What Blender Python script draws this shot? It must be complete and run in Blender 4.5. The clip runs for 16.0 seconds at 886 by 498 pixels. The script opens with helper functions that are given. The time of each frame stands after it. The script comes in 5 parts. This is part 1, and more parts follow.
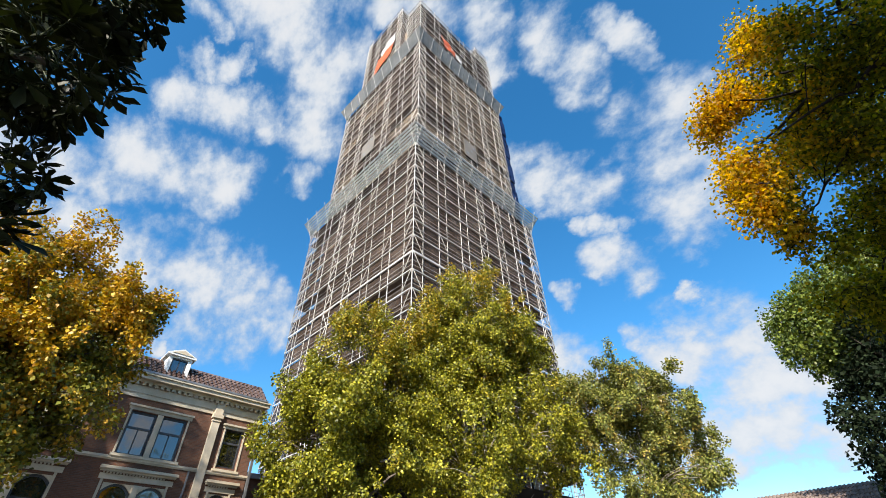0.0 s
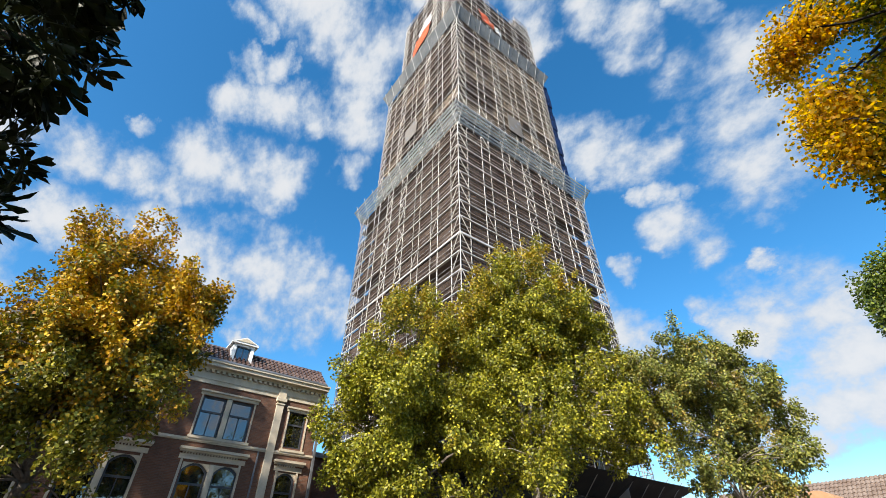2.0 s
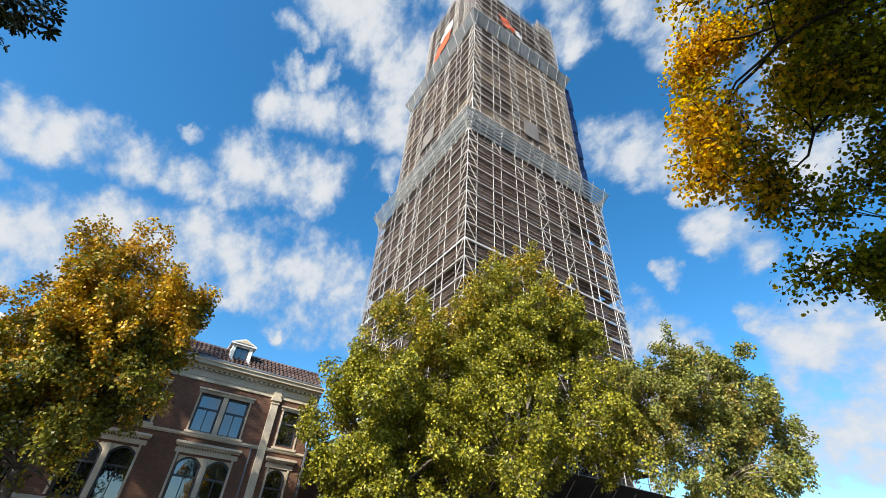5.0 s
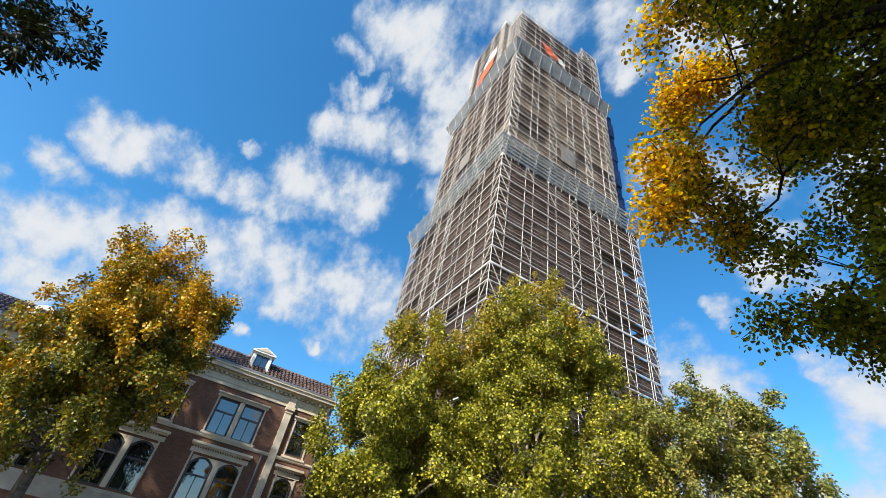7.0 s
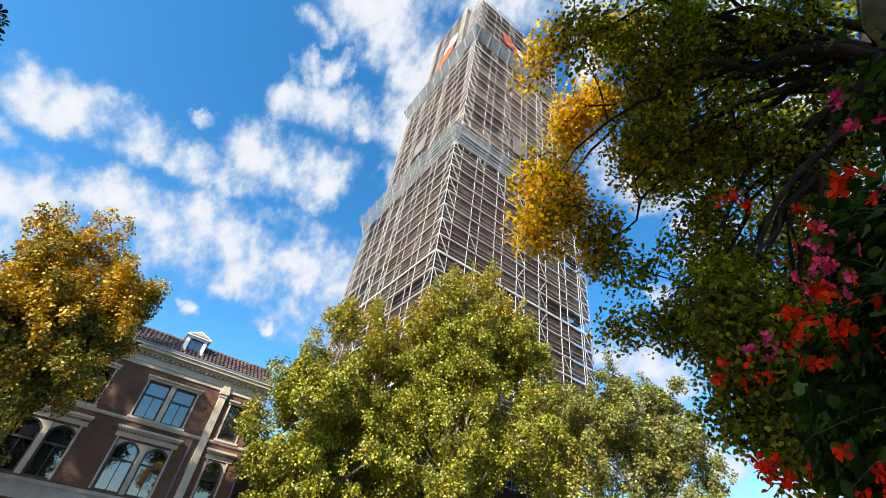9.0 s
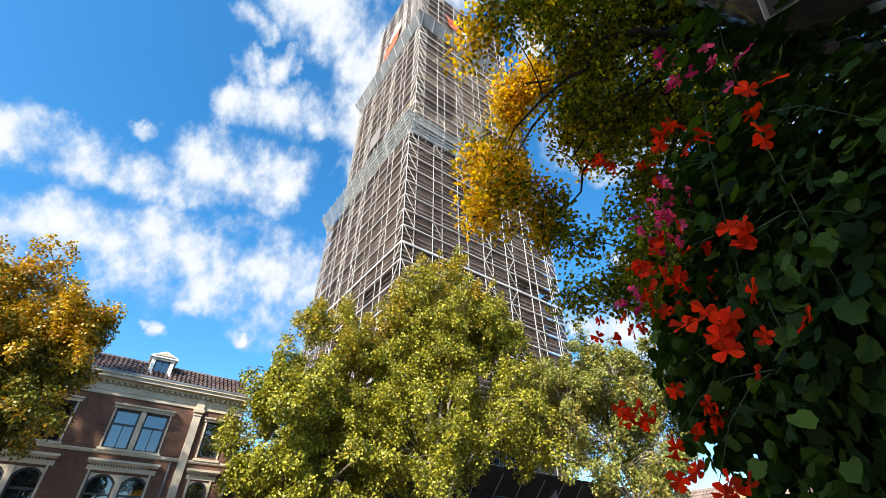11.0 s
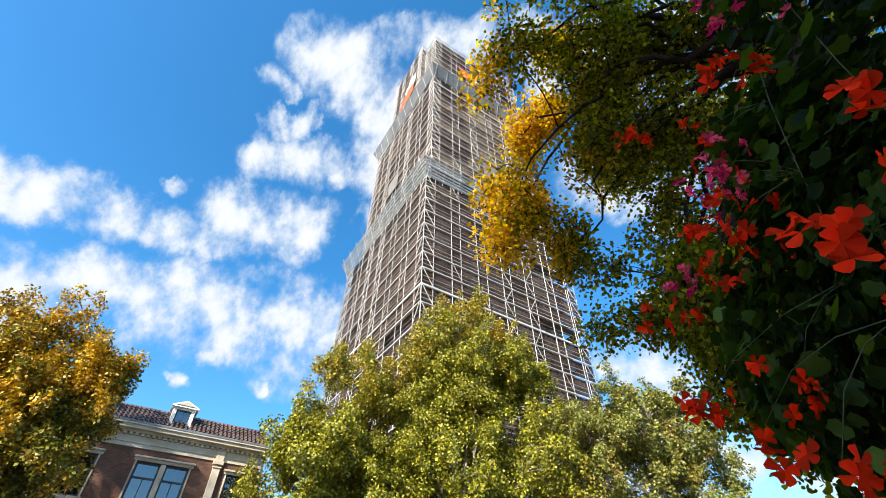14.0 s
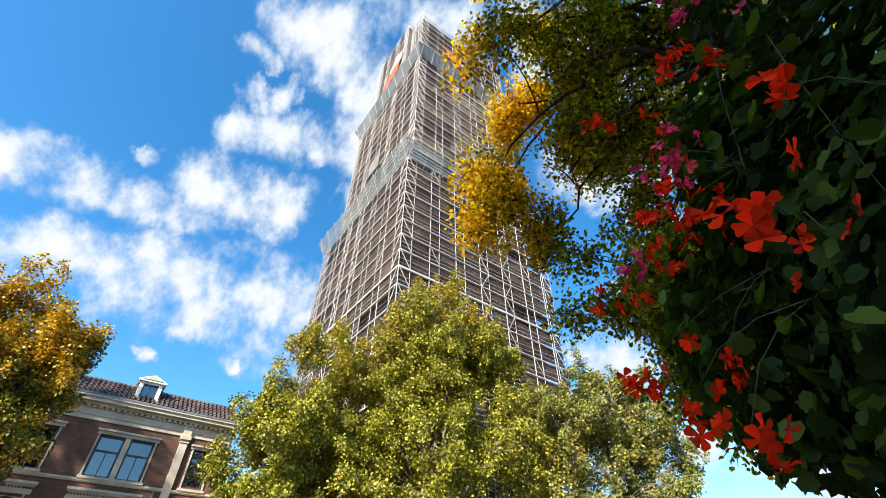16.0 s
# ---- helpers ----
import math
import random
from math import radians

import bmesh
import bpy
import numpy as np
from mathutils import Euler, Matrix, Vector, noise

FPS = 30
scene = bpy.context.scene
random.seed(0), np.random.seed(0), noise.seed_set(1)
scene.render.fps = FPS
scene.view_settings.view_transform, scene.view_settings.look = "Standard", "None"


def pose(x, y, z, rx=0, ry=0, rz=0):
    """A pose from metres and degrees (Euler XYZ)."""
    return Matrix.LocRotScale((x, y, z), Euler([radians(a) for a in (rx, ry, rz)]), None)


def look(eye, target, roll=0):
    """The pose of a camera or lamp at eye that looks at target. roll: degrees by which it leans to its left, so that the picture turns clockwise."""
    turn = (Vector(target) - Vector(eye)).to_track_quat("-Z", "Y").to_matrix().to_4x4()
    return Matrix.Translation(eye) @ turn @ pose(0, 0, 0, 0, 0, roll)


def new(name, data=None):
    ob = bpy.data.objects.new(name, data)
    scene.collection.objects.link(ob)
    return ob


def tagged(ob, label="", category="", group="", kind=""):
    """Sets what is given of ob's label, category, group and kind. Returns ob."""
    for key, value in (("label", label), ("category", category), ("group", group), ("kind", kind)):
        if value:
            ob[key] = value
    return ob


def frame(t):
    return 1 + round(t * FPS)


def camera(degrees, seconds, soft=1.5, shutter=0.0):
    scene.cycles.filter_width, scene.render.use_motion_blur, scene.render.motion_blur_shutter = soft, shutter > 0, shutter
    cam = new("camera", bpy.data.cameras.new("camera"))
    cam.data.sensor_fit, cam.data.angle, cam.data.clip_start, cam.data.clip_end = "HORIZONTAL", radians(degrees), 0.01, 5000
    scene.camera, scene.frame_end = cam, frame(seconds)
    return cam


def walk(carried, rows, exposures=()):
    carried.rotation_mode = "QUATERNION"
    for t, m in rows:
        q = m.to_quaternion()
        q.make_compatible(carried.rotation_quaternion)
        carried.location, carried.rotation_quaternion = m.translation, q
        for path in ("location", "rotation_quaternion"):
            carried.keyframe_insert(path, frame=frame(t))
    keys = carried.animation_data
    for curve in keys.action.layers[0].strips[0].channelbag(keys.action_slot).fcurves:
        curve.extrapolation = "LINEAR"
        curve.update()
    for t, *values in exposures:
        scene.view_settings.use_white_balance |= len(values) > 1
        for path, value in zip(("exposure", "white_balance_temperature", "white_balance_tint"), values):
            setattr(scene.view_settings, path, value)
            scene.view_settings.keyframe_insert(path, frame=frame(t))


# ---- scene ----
cam = camera(90.8, 16.0, 0.6)
PATH = [
    (0, (-0.095, 0.621, 1.630), (-1.172, 1.720, 2.907), -1.7),
    (0.5, (-0.081, 0.855, 1.609), (-1.175, 1.961, 2.867), -2.2),
    (1, (-0.190, 1.013, 1.632), (-1.317, 2.103, 2.874), -2.1),
    (1.5, (-0.121, 1.015, 1.731), (-1.330, 2.046, 2.946), -1.1),
    (2, (-0.237, 1.183, 1.823), (-1.507, 2.136, 3.039), 0.4),
    (2.5, (-0.109, 1.455, 1.817), (-1.404, 2.366, 3.039), 0.9),
    (3, (0.163, 1.752, 1.811), (-1.144, 2.618, 3.052), 1.5),
    (3.5, (0.674, 2.051, 1.803), (-0.641, 2.896, 3.051), 2.9),
    (4, (1.211, 2.506, 1.751), (-0.113, 3.351, 2.989), 3.0),
    (4.2, (1.361, 2.626, 1.782), (0.036, 3.476, 3.016), 3.1),
    (6.3, (2.190, 3.832, 1.902), (0.758, 4.502, 3.127), 9.0),
    (6.5, (2.330, 3.896, 1.921), (0.902, 4.548, 3.160), 10.3),
    (7, (2.683, 4.102, 1.874), (1.274, 4.725, 3.149), 11.8),
    (7.5, (3.046, 4.258, 1.951), (1.642, 4.862, 3.241), 12.5),
    (8, (3.422, 4.334, 1.959), (2.018, 4.961, 3.239), 13.0),
    (8.5, (3.707, 4.494, 1.942), (2.360, 5.225, 3.226), 10.7),
    (9, (3.929, 4.662, 1.973), (2.586, 5.471, 3.216), 9.2),
    (9.5, (4.091, 4.763, 1.994), (2.755, 5.637, 3.199), 6.2),
    (9.7, (4.124, 4.765, 1.938), (2.798, 5.665, 3.135), 4.0),
    (11.8, (4.056, 5.021, 2.000), (2.784, 5.959, 3.225), -2.3),
    (12, (4.041, 5.036, 1.984), (2.768, 5.962, 3.218), -3.4),
    (12.5, (4.014, 5.028, 1.990), (2.750, 5.907, 3.266), -2.9),
    (13, (4.006, 5.000, 1.990), (2.749, 5.832, 3.304), -1.9),
    (13.5, (3.976, 4.993, 1.956), (2.736, 5.795, 3.305), -1.2),
    (14, (3.916, 5.029, 1.932), (2.688, 5.826, 3.295), 0.2),
    (14.5, (3.906, 5.054, 1.935), (2.681, 5.867, 3.291), 0.4),
    (15, (3.944, 5.057, 1.932), (2.728, 5.900, 3.277), 0.6),
    (15.5, (3.947, 5.066, 1.925), (2.734, 5.949, 3.247), 0.2),
    (16, (3.943, 5.065, 1.903), (2.730, 5.970, 3.211), 0.1),
]
walk(cam, [(t, look(eye, target, roll)) for t, eye, target, roll in PATH],
     [(0, 0.90), (4, 0.84), (8, 0.96), (9.7, 1.14), (12, 1.22), (16, 1.22)])

# ---- world, sun, exposure ----
SUN = Vector((0.36, -0.74, 0.56)).normalized()
world = bpy.data.worlds.new("sky")
scene.world = world
world.use_nodes = True


class Nodes:
    """A short way to write node trees."""

    def __init__(self, tree):
        self.tree = tree
        tree.nodes.clear()

    def add(self, kind, inputs=(), operation=None):
        n = self.tree.nodes.new(kind)
        if operation:
            n.operation = operation
        for k, v in dict(inputs).items():
            if isinstance(v, bpy.types.NodeSocket):
                self.tree.links.new(v, n.inputs[k])
            else:
                n.inputs[k].default_value = v
        return n

    def math(self, op, a, b=0.0, c=0.0, clamp=False):
        n = self.add("ShaderNodeMath", {0: a, 1: b, 2: c}, op)
        n.use_clamp = clamp
        return n.outputs[0]

    def noise(self, vec, scale, detail=4.0, rough=0.55):
        return self.add("ShaderNodeTexNoise", {"Vector": vec, "Scale": scale, "Detail": detail, "Roughness": rough})

    def ramp(self, fac, stops):
        n = self.add("ShaderNodeValToRGB", {0: fac})
        el = n.color_ramp.elements
        while len(el) < len(stops):
            el.new(0.5)
        for e, (p, c) in zip(el, stops):
            e.position, e.color = p, (*c, 1) if len(c) == 3 else c
        return n.outputs[0]

    def mix(self, fac, a, b, blend="MIX"):
        n = self.add("ShaderNodeMix")
        n.data_type, n.blend_type = "RGBA", blend
        if isinstance(fac, bpy.types.NodeSocket):
            self.tree.links.new(fac, n.inputs[0])
        else:
            n.inputs[0].default_value = fac
        for i, v in ((6, a), (7, b)):
            if isinstance(v, bpy.types.NodeSocket):
                self.tree.links.new(v, n.inputs[i])
            else:
                n.inputs[i].default_value = (*v, 1)
        return n.outputs[2]

    def smooth(self, v, lo, hi):
        n = self.add("ShaderNodeMapRange", {0: v, 1: lo, 2: hi})
        n.interpolation_type = "SMOOTHSTEP"
        return n.outputs[0]


def build_sky():
    N = Nodes(world.node_tree)
    sky = N.add("ShaderNodeTexSky")
    sky.sky_type, sky.sun_disc = "NISHITA", False
    sky.sun_elevation, sky.sun_rotation = math.asin(SUN.z), math.atan2(SUN.x, SUN.y)
    sky.air_density, sky.dust_density, sky.ozone_density = 1.0, 0.6, 3.0
    blue = N.add("ShaderNodeHueSaturation", {"Color": sky.outputs[0], "Saturation": 1.31, "Hue": 0.4935, "Value": 1.40}).outputs[0]
    way = N.add("ShaderNodeTexCoord").outputs["Generated"]
    # stretched along the wind, as broken rows of cloud are
    rows = N.add("ShaderNodeMapping", {"Vector": way, "Rotation": (0.0, 0.5, 0.7), "Scale": (0.8, 1.25, 1.1)}).outputs[0]
    warp = N.noise(rows, 10.0, 6.0, 0.6).outputs["Color"]
    off = N.add("ShaderNodeVectorMath", {0: warp, 1: (0.5, 0.5, 0.5)}, operation="SUBTRACT").outputs[0]
    off = N.add("ShaderNodeVectorMath", {0: off, "Scale": 0.11}, operation="SCALE").outputs[0]
    bent = N.add("ShaderNodeVectorMath", {0: way, 1: off}, operation="ADD").outputs[0]
    bent = N.add("ShaderNodeVectorMath", {0: bent}, operation="NORMALIZE").outputs[0]
    # both ends of each bank of cloud and its half-width in degrees: the long rows, then the piled banks, then the puffs
    rows_low = [
        ((-0.78, -0.41, 0.48), (-0.81, -0.34, 0.47), 1.3), ((-0.76, -0.35, 0.55), (-0.78, -0.23, 0.59), 2.4), ((-0.78, -0.23, 0.59), (-0.79, -0.09, 0.61), 2.2),
        ((-0.84, -0.40, 0.36), (-0.87, -0.28, 0.41), 3.8), ((-0.87, -0.28, 0.41), (-0.85, -0.18, 0.50), 2.5), ((-0.85, -0.18, 0.50), (-0.85, -0.08, 0.52), 2.9),
        ((-0.87, -0.05, 0.49), (-0.83, 0.19, 0.53), 4.3), ((-0.87, 0.17, 0.47), (-0.83, 0.28, 0.48), 3.8),
    ]
    rows_high = [
        ((-0.75, -0.03, 0.66), (-0.73, 0.09, 0.68), 3.3), ((-0.65, -0.02, 0.76), (-0.61, 0.12, 0.78), 2.2), ((-0.60, -0.04, 0.80), (-0.57, 0.02, 0.82), 1.4),
        ((-0.45, 0.02, 0.89), (-0.45, 0.14, 0.88), 3.8), ((-0.45, 0.14, 0.88), (-0.58, 0.20, 0.79), 3.2), ((-0.65, 0.23, 0.72), (-0.64, 0.24, 0.73), 1.8),
        ((-0.35, 0.13, 0.93), (-0.26, 0.27, 0.93), 2.2), ((-0.21, 0.34, 0.92), (-0.24, 0.41, 0.88), 2.3), ((-0.53, -0.06, 0.85), (-0.53, -0.02, 0.85), 1.5),
    ]
    banks = [
        ((-0.04, 0.68, 0.73), (-0.09, 0.76, 0.64), 4.6), ((-0.10, 0.76, 0.64), (-0.13, 0.81, 0.57), 2.7), ((-0.27, 0.77, 0.58), (-0.23, 0.81, 0.54), 2.2),
        ((-0.32, 0.59, 0.74), (-0.21, 0.69, 0.69), 2.9), ((-0.20, 0.91, 0.36), (-0.06, 0.95, 0.31), 4.8), ((-0.25, 0.94, 0.25), (-0.08, 0.97, 0.24), 4.4),
        ((-0.13, 0.44, 0.89), (-0.12, 0.54, 0.83), 2.5), ((-0.04, 0.49, 0.87), (0.00, 0.58, 0.81), 1.5), ((-0.47, 0.75, 0.45), (-0.42, 0.81, 0.41), 2.6),
        ((0.02, 0.96, 0.28), (0.30, 0.92, 0.24), 6.0), ((-0.60, 0.74, 0.30), (-0.30, 0.92, 0.24), 3.6),
    ]
    puffs = [
        ((-0.73, -0.14, 0.67), (-0.72, -0.15, 0.67), 1.0), ((-0.27, 0.72, 0.64), (-0.21, 0.75, 0.62), 1.0), ((-0.28, 0.86, 0.43), (-0.20, 0.89, 0.41), 1.3),
        ((-0.90, 0.04, 0.44), (-0.90, 0.06, 0.43), 1.2), ((-0.91, 0.14, 0.40), (-0.91, 0.15, 0.40), 0.8), ((-0.93, 0.00, 0.38), (-0.92, 0.02, 0.38), 0.9),
        ((-0.37, 0.76, 0.53), (-0.35, 0.77, 0.53), 1.1), ((-0.17, 0.86, 0.47), (-0.14, 0.88, 0.46), 0.9), ((-0.88, -0.36, 0.32), (-0.89, -0.29, 0.34), 2.4),
    ]
    total = None
    for a, b, deg in rows_low + rows_high + banks + puffs:
        a, b = Vector(a).normalized(), Vector(b).normalized()
        for k in range(4):
            c = a.lerp(b, k / 3).normalized()
            d = N.add("ShaderNodeVectorMath", {0: bent, 1: tuple(c)}, operation="DOT_PRODUCT").outputs["Value"]
            m = N.add("ShaderNodeMapRange", {0: d, 1: math.cos(radians(deg * 1.75)), 2: math.cos(radians(deg * 0.10))}).outputs[0]
            total = m if total is None else N.math("MAXIMUM", total, m)
            if (a - b).length < 0.04:
                break
    # clouds in the rest of the sky, outside these banks
    wide = N.noise(way, 2.6, 3.0, 0.5).outputs["Fac"]
    side = N.add("ShaderNodeVectorMath", {0: way, 1: (-0.55, 0.45, 0.70)}, operation="DOT_PRODUCT").outputs["Value"]
    rest = N.math("MULTIPLY", N.smooth(wide, 0.57, 0.74), N.smooth(side, 0.55, 0.25))
    total = N.math("MAXIMUM", total, rest)
    fine = N.noise(rows, 11.0, 9.0, 0.60).outputs["Fac"]
    dens = N.math("ADD", N.math("MULTIPLY", total, 0.90), N.math("MULTIPLY", N.math("SUBTRACT", fine, 0.53), 2.9))
    mask = N.math("MULTIPLY", N.smooth(dens, 0.0, 1.0), N.smooth(total, 0.0, 0.45))
    white = N.mix(N.smooth(dens, 0.2, 1.3), (2.5, 3.2, 4.1), (4.5, 4.58, 4.7))
    col = N.mix(N.math("MULTIPLY", mask, 0.96), blue, white)
    bg = N.add("ShaderNodeBackground", {0: col, 1: 0.1})
    N.add("ShaderNodeOutputWorld", {0: bg.outputs[0]})


build_sky()
sun = new("sun", bpy.data.lights.new("sun", "SUN"))
sun.data.energy, sun.data.angle, sun.data.color = 5.0, radians(0.53), (1.0, 0.93, 0.82)
sun.matrix_world = look((0, 0, 60), Vector((0, 0, 60)) - SUN)


# ---- materials ----
def material(name, build):
    m = bpy.data.materials.new(name)
    m.use_nodes = True
    N = Nodes(m.node_tree)
    N.add("ShaderNodeOutputMaterial", {0: build(N)})
    return m


def surface(name, a, b, scale=3.0, rough=0.7, metal=0.0, bump=0.3, fine=40.0, depth=0.01, spread=0.15, spec=0.4):
    """Two colours mixed by stains and grain, with a fine relief and a little change from piece to piece."""
    def build(N):
        pos = N.add("ShaderNodeNewGeometry").outputs["Position"]
        big = N.noise(pos, scale, 5.0).outputs["Fac"]
        small = N.noise(pos, fine, 3.0).outputs["Fac"]
        f = N.smooth(N.math("ADD", N.math("MULTIPLY", big, 0.7), N.math("MULTIPLY", small, 0.3)), 0.34, 0.66)
        col = N.mix(f, a, b)
        rnd = N.add("ShaderNodeObjectInfo").outputs["Random"]
        val = N.math("ADD", N.math("MULTIPLY", rnd, 2 * spread), 1 - spread)
        col = N.add("ShaderNodeHueSaturation", {"Color": col, "Value": val}).outputs[0]
        bmp = N.add("ShaderNodeBump", {"Height": small, "Strength": bump, "Distance": depth}).outputs[0]
        r = N.math("ADD", N.math("MULTIPLY", big, 0.25), rough - 0.12)
        return N.add("ShaderNodeBsdfPrincipled", {"Base Color": col, "Roughness": r, "Metallic": metal, "Normal": bmp,
                                                  "Specular IOR Level": spec}).outputs[0]
    return material(name, build)


def brick_material(name, a, b, mortar):
    def build(N):
        pos = N.add("ShaderNodeNewGeometry").outputs["Position"]
        sep = N.add("ShaderNodeSeparateXYZ", {0: pos})
        flat = N.add("ShaderNodeCombineXYZ", {0: N.math("ADD", sep.outputs[0], sep.outputs[1]), 1: sep.outputs[2]}).outputs[0]
        br = N.add("ShaderNodeTexBrick", {"Vector": flat, "Color1": (*a, 1), "Color2": (*b, 1), "Mortar": (*mortar, 1), "Scale": 1.0,
                                          "Mortar Size": 0.006, "Brick Width": 0.22, "Row Height": 0.062, "Bias": -0.1})
        stain = N.noise(pos, 0.7, 5.0).outputs["Fac"]
        col = N.mix(N.smooth(stain, 0.35, 0.75), br.outputs[0], (0.066, 0.032, 0.020))
        col = N.mix(0.55, br.outputs[0], col)
        grain = N.noise(pos, 60.0, 2.0).outputs["Fac"]
        h = N.math("ADD", N.math("MULTIPLY", br.outputs["Fac"], -0.6), N.math("MULTIPLY", grain, 0.3))
        bmp = N.add("ShaderNodeBump", {"Height": h, "Strength": 0.6, "Distance": 0.01}).outputs[0]
        return N.add("ShaderNodeBsdfPrincipled", {"Base Color": col, "Roughness": 0.85, "Normal": bmp}).outputs[0]
    return material(name, build)


def leaf_material(name, greens, autumn=None, where=0.5, scale=0.45, lean=(0, 0, 0), origin=(0, 0, 0), glow=0.35, rough=0.45, gloss=0.35):
    """greens, autumn: three colours each, one leaf after another. where: how much of the crown has turned; lean: the way towards which more has turned."""
    def build(N):
        geo = N.add("ShaderNodeNewGeometry")
        rnd = geo.outputs["Random Per Island"]
        col = N.ramp(rnd, [(0.0, greens[0]), (0.5, greens[1]), (1.0, greens[2])])
        if autumn:
            turned = N.ramp(rnd, [(0.0, autumn[0]), (0.5, autumn[1]), (1.0, autumn[2])])
            n = N.noise(geo.outputs["Position"], scale, 3.0).outputs["Fac"]
            away = N.add("ShaderNodeVectorMath", {0: geo.outputs["Position"], 1: origin}, operation="SUBTRACT").outputs[0]
            away = N.add("ShaderNodeVectorMath", {0: away, 1: lean}, operation="DOT_PRODUCT").outputs["Value"]
            f = N.math("ADD", N.math("ADD", n, away), N.math("MULTIPLY", rnd, 0.22))
            col = N.mix(N.smooth(f, 1.05 - where, 1.27 - where), col, turned)
        val = N.math("ADD", N.math("MULTIPLY", N.math("FRACT", N.math("MULTIPLY", rnd, 17.3)), 0.95), 0.52)
        col = N.add("ShaderNodeHueSaturation", {"Color": col, "Value": val}).outputs[0]
        veins = N.noise(geo.outputs["Position"], 60.0, 2.0).outputs["Fac"]
        bmp = N.add("ShaderNodeBump", {"Height": veins, "Strength": 0.25, "Distance": 0.01}).outputs[0]
        body = N.add("ShaderNodeBsdfPrincipled", {"Base Color": col, "Roughness": rough, "Specular IOR Level": gloss, "Normal": bmp}).outputs[0]
        thin = N.add("ShaderNodeBsdfTranslucent", {0: N.add("ShaderNodeHueSaturation", {"Color": col, "Saturation": 1.15, "Value": 1.2}).outputs[0]}).outputs[0]
        return N.add("ShaderNodeMixShader", {0: glow, 1: body, 2: thin}).outputs[0]
    return material(name, build)


def net_material(name, col_a, col_b, cover):
    """Debris netting: a weave with holes, here as partly see-through cloth with creases and dirt."""
    def build(N):
        pos = N.add("ShaderNodeNewGeometry").outputs["Position"]
        rnd = N.add("ShaderNodeObjectInfo").outputs["Random"]
        n = N.noise(pos, 0.35, 4.0).outputs["Fac"]
        crease = N.noise(pos, 2.5, 4.0).outputs["Fac"]
        col = N.mix(N.smooth(n, 0.35, 0.65), col_a, col_b)
        col = N.add("ShaderNodeHueSaturation", {"Color": col, "Value": N.math("ADD", N.math("MULTIPLY", rnd, 0.4), 0.8)}).outputs[0]
        bmp = N.add("ShaderNodeBump", {"Height": crease, "Strength": 0.6, "Distance": 0.1}).outputs[0]
        cloth = N.add("ShaderNodeBsdfDiffuse", {0: col, "Normal": bmp}).outputs[0]
        hole = N.add("ShaderNodeBsdfTransparent").outputs[0]
        f = N.math("ADD", N.math("MULTIPLY", N.math("SUBTRACT", crease, 0.5), 0.5), N.math("ADD", cover, N.math("MULTIPLY", N.math("SUBTRACT", n, 0.5), 0.5)), clamp=True)
        return N.add("ShaderNodeMixShader", {0: f, 1: hole, 2: cloth}).outputs[0]
    return material(name, build)


def glass_material(name, tint, rough=0.02, ior=1.75):
    def build(N):
        pos = N.add("ShaderNodeNewGeometry").outputs["Position"]
        wave = N.noise(pos, 1.3, 2.0).outputs["Fac"]
        bmp = N.add("ShaderNodeBump", {"Height": wave, "Strength": 0.12, "Distance": 0.05}).outputs[0]
        return N.add("ShaderNodeBsdfPrincipled", {"Base Color": (*tint, 1), "Roughness": rough, "IOR": ior, "Normal": bmp}).outputs[0]
    return material(name, build)


GALV = surface("galvanised_tube", (0.385, 0.362, 0.335), (0.525, 0.500, 0.468), 0.8, 0.5, 0.25, 0.1, spread=0.2)
LEDGE = surface("aluminium_beam", (0.475, 0.452, 0.420), (0.600, 0.576, 0.540), 0.5, 0.5, 0.2, 0.1, spread=0.15)
RAIL = surface("dull_tube", (0.230, 0.215, 0.200), (0.350, 0.330, 0.308), 0.8, 0.55, 0.3, 0.1, spread=0.25)
DECK = surface("scaffold_plank", (0.07, 0.052, 0.042), (0.15, 0.115, 0.09), 0.6, 0.85, 0, 0.4, spread=0.3)
TOWER = surface("tower_stone", (0.18, 0.13, 0.10), (0.34, 0.27, 0.205), 0.35, 0.9, 0, 0.6, 6.0, 0.05, spread=0.1)
NET = net_material("debris_net", (0.058, 0.041, 0.033), (0.104, 0.078, 0.064), 0.72)
NET_BLUE = net_material("dark_blue_net", (0.012, 0.026, 0.075), (0.022, 0.045, 0.120), 0.90)
NET_TAN = net_material("pale_debris_net", (0.150, 0.112, 0.082), (0.270, 0.208, 0.152), 0.55)
CANOPY = surface("corrugated_sheet", (0.215, 0.220, 0.205), (0.340, 0.340, 0.318), 0.6, 0.45, 0.35, 0.15, spread=0.15)
SHEET = surface("grey_sheet", (0.120, 0.124, 0.118), (0.195, 0.195, 0.188), 0.5, 0.6, 0.1, 0.2, spread=0.12)
FLAG_RED = surface("red_cloth", (0.440, 0.072, 0.024), (0.544, 0.112, 0.040), 0.7, 0.85, 0, 0.2)
FLAG_WHITE = surface("white_cloth", (0.397, 0.384, 0.365), (0.486, 0.474, 0.454), 0.7, 0.85, 0, 0.2)
BRICK = brick_material("house_brick", (0.200, 0.080, 0.042), (0.128, 0.053, 0.028), (0.150, 0.108, 0.078))
STONE = surface("painted_stone", (0.48, 0.395, 0.280), (0.61, 0.52, 0.395), 1.2, 0.75, 0, 0.3, spread=0.06)
STONE_DK = surface("weathered_plinth", (0.30, 0.27, 0.23), (0.44, 0.41, 0.35), 1.0, 0.85, 0, 0.4)
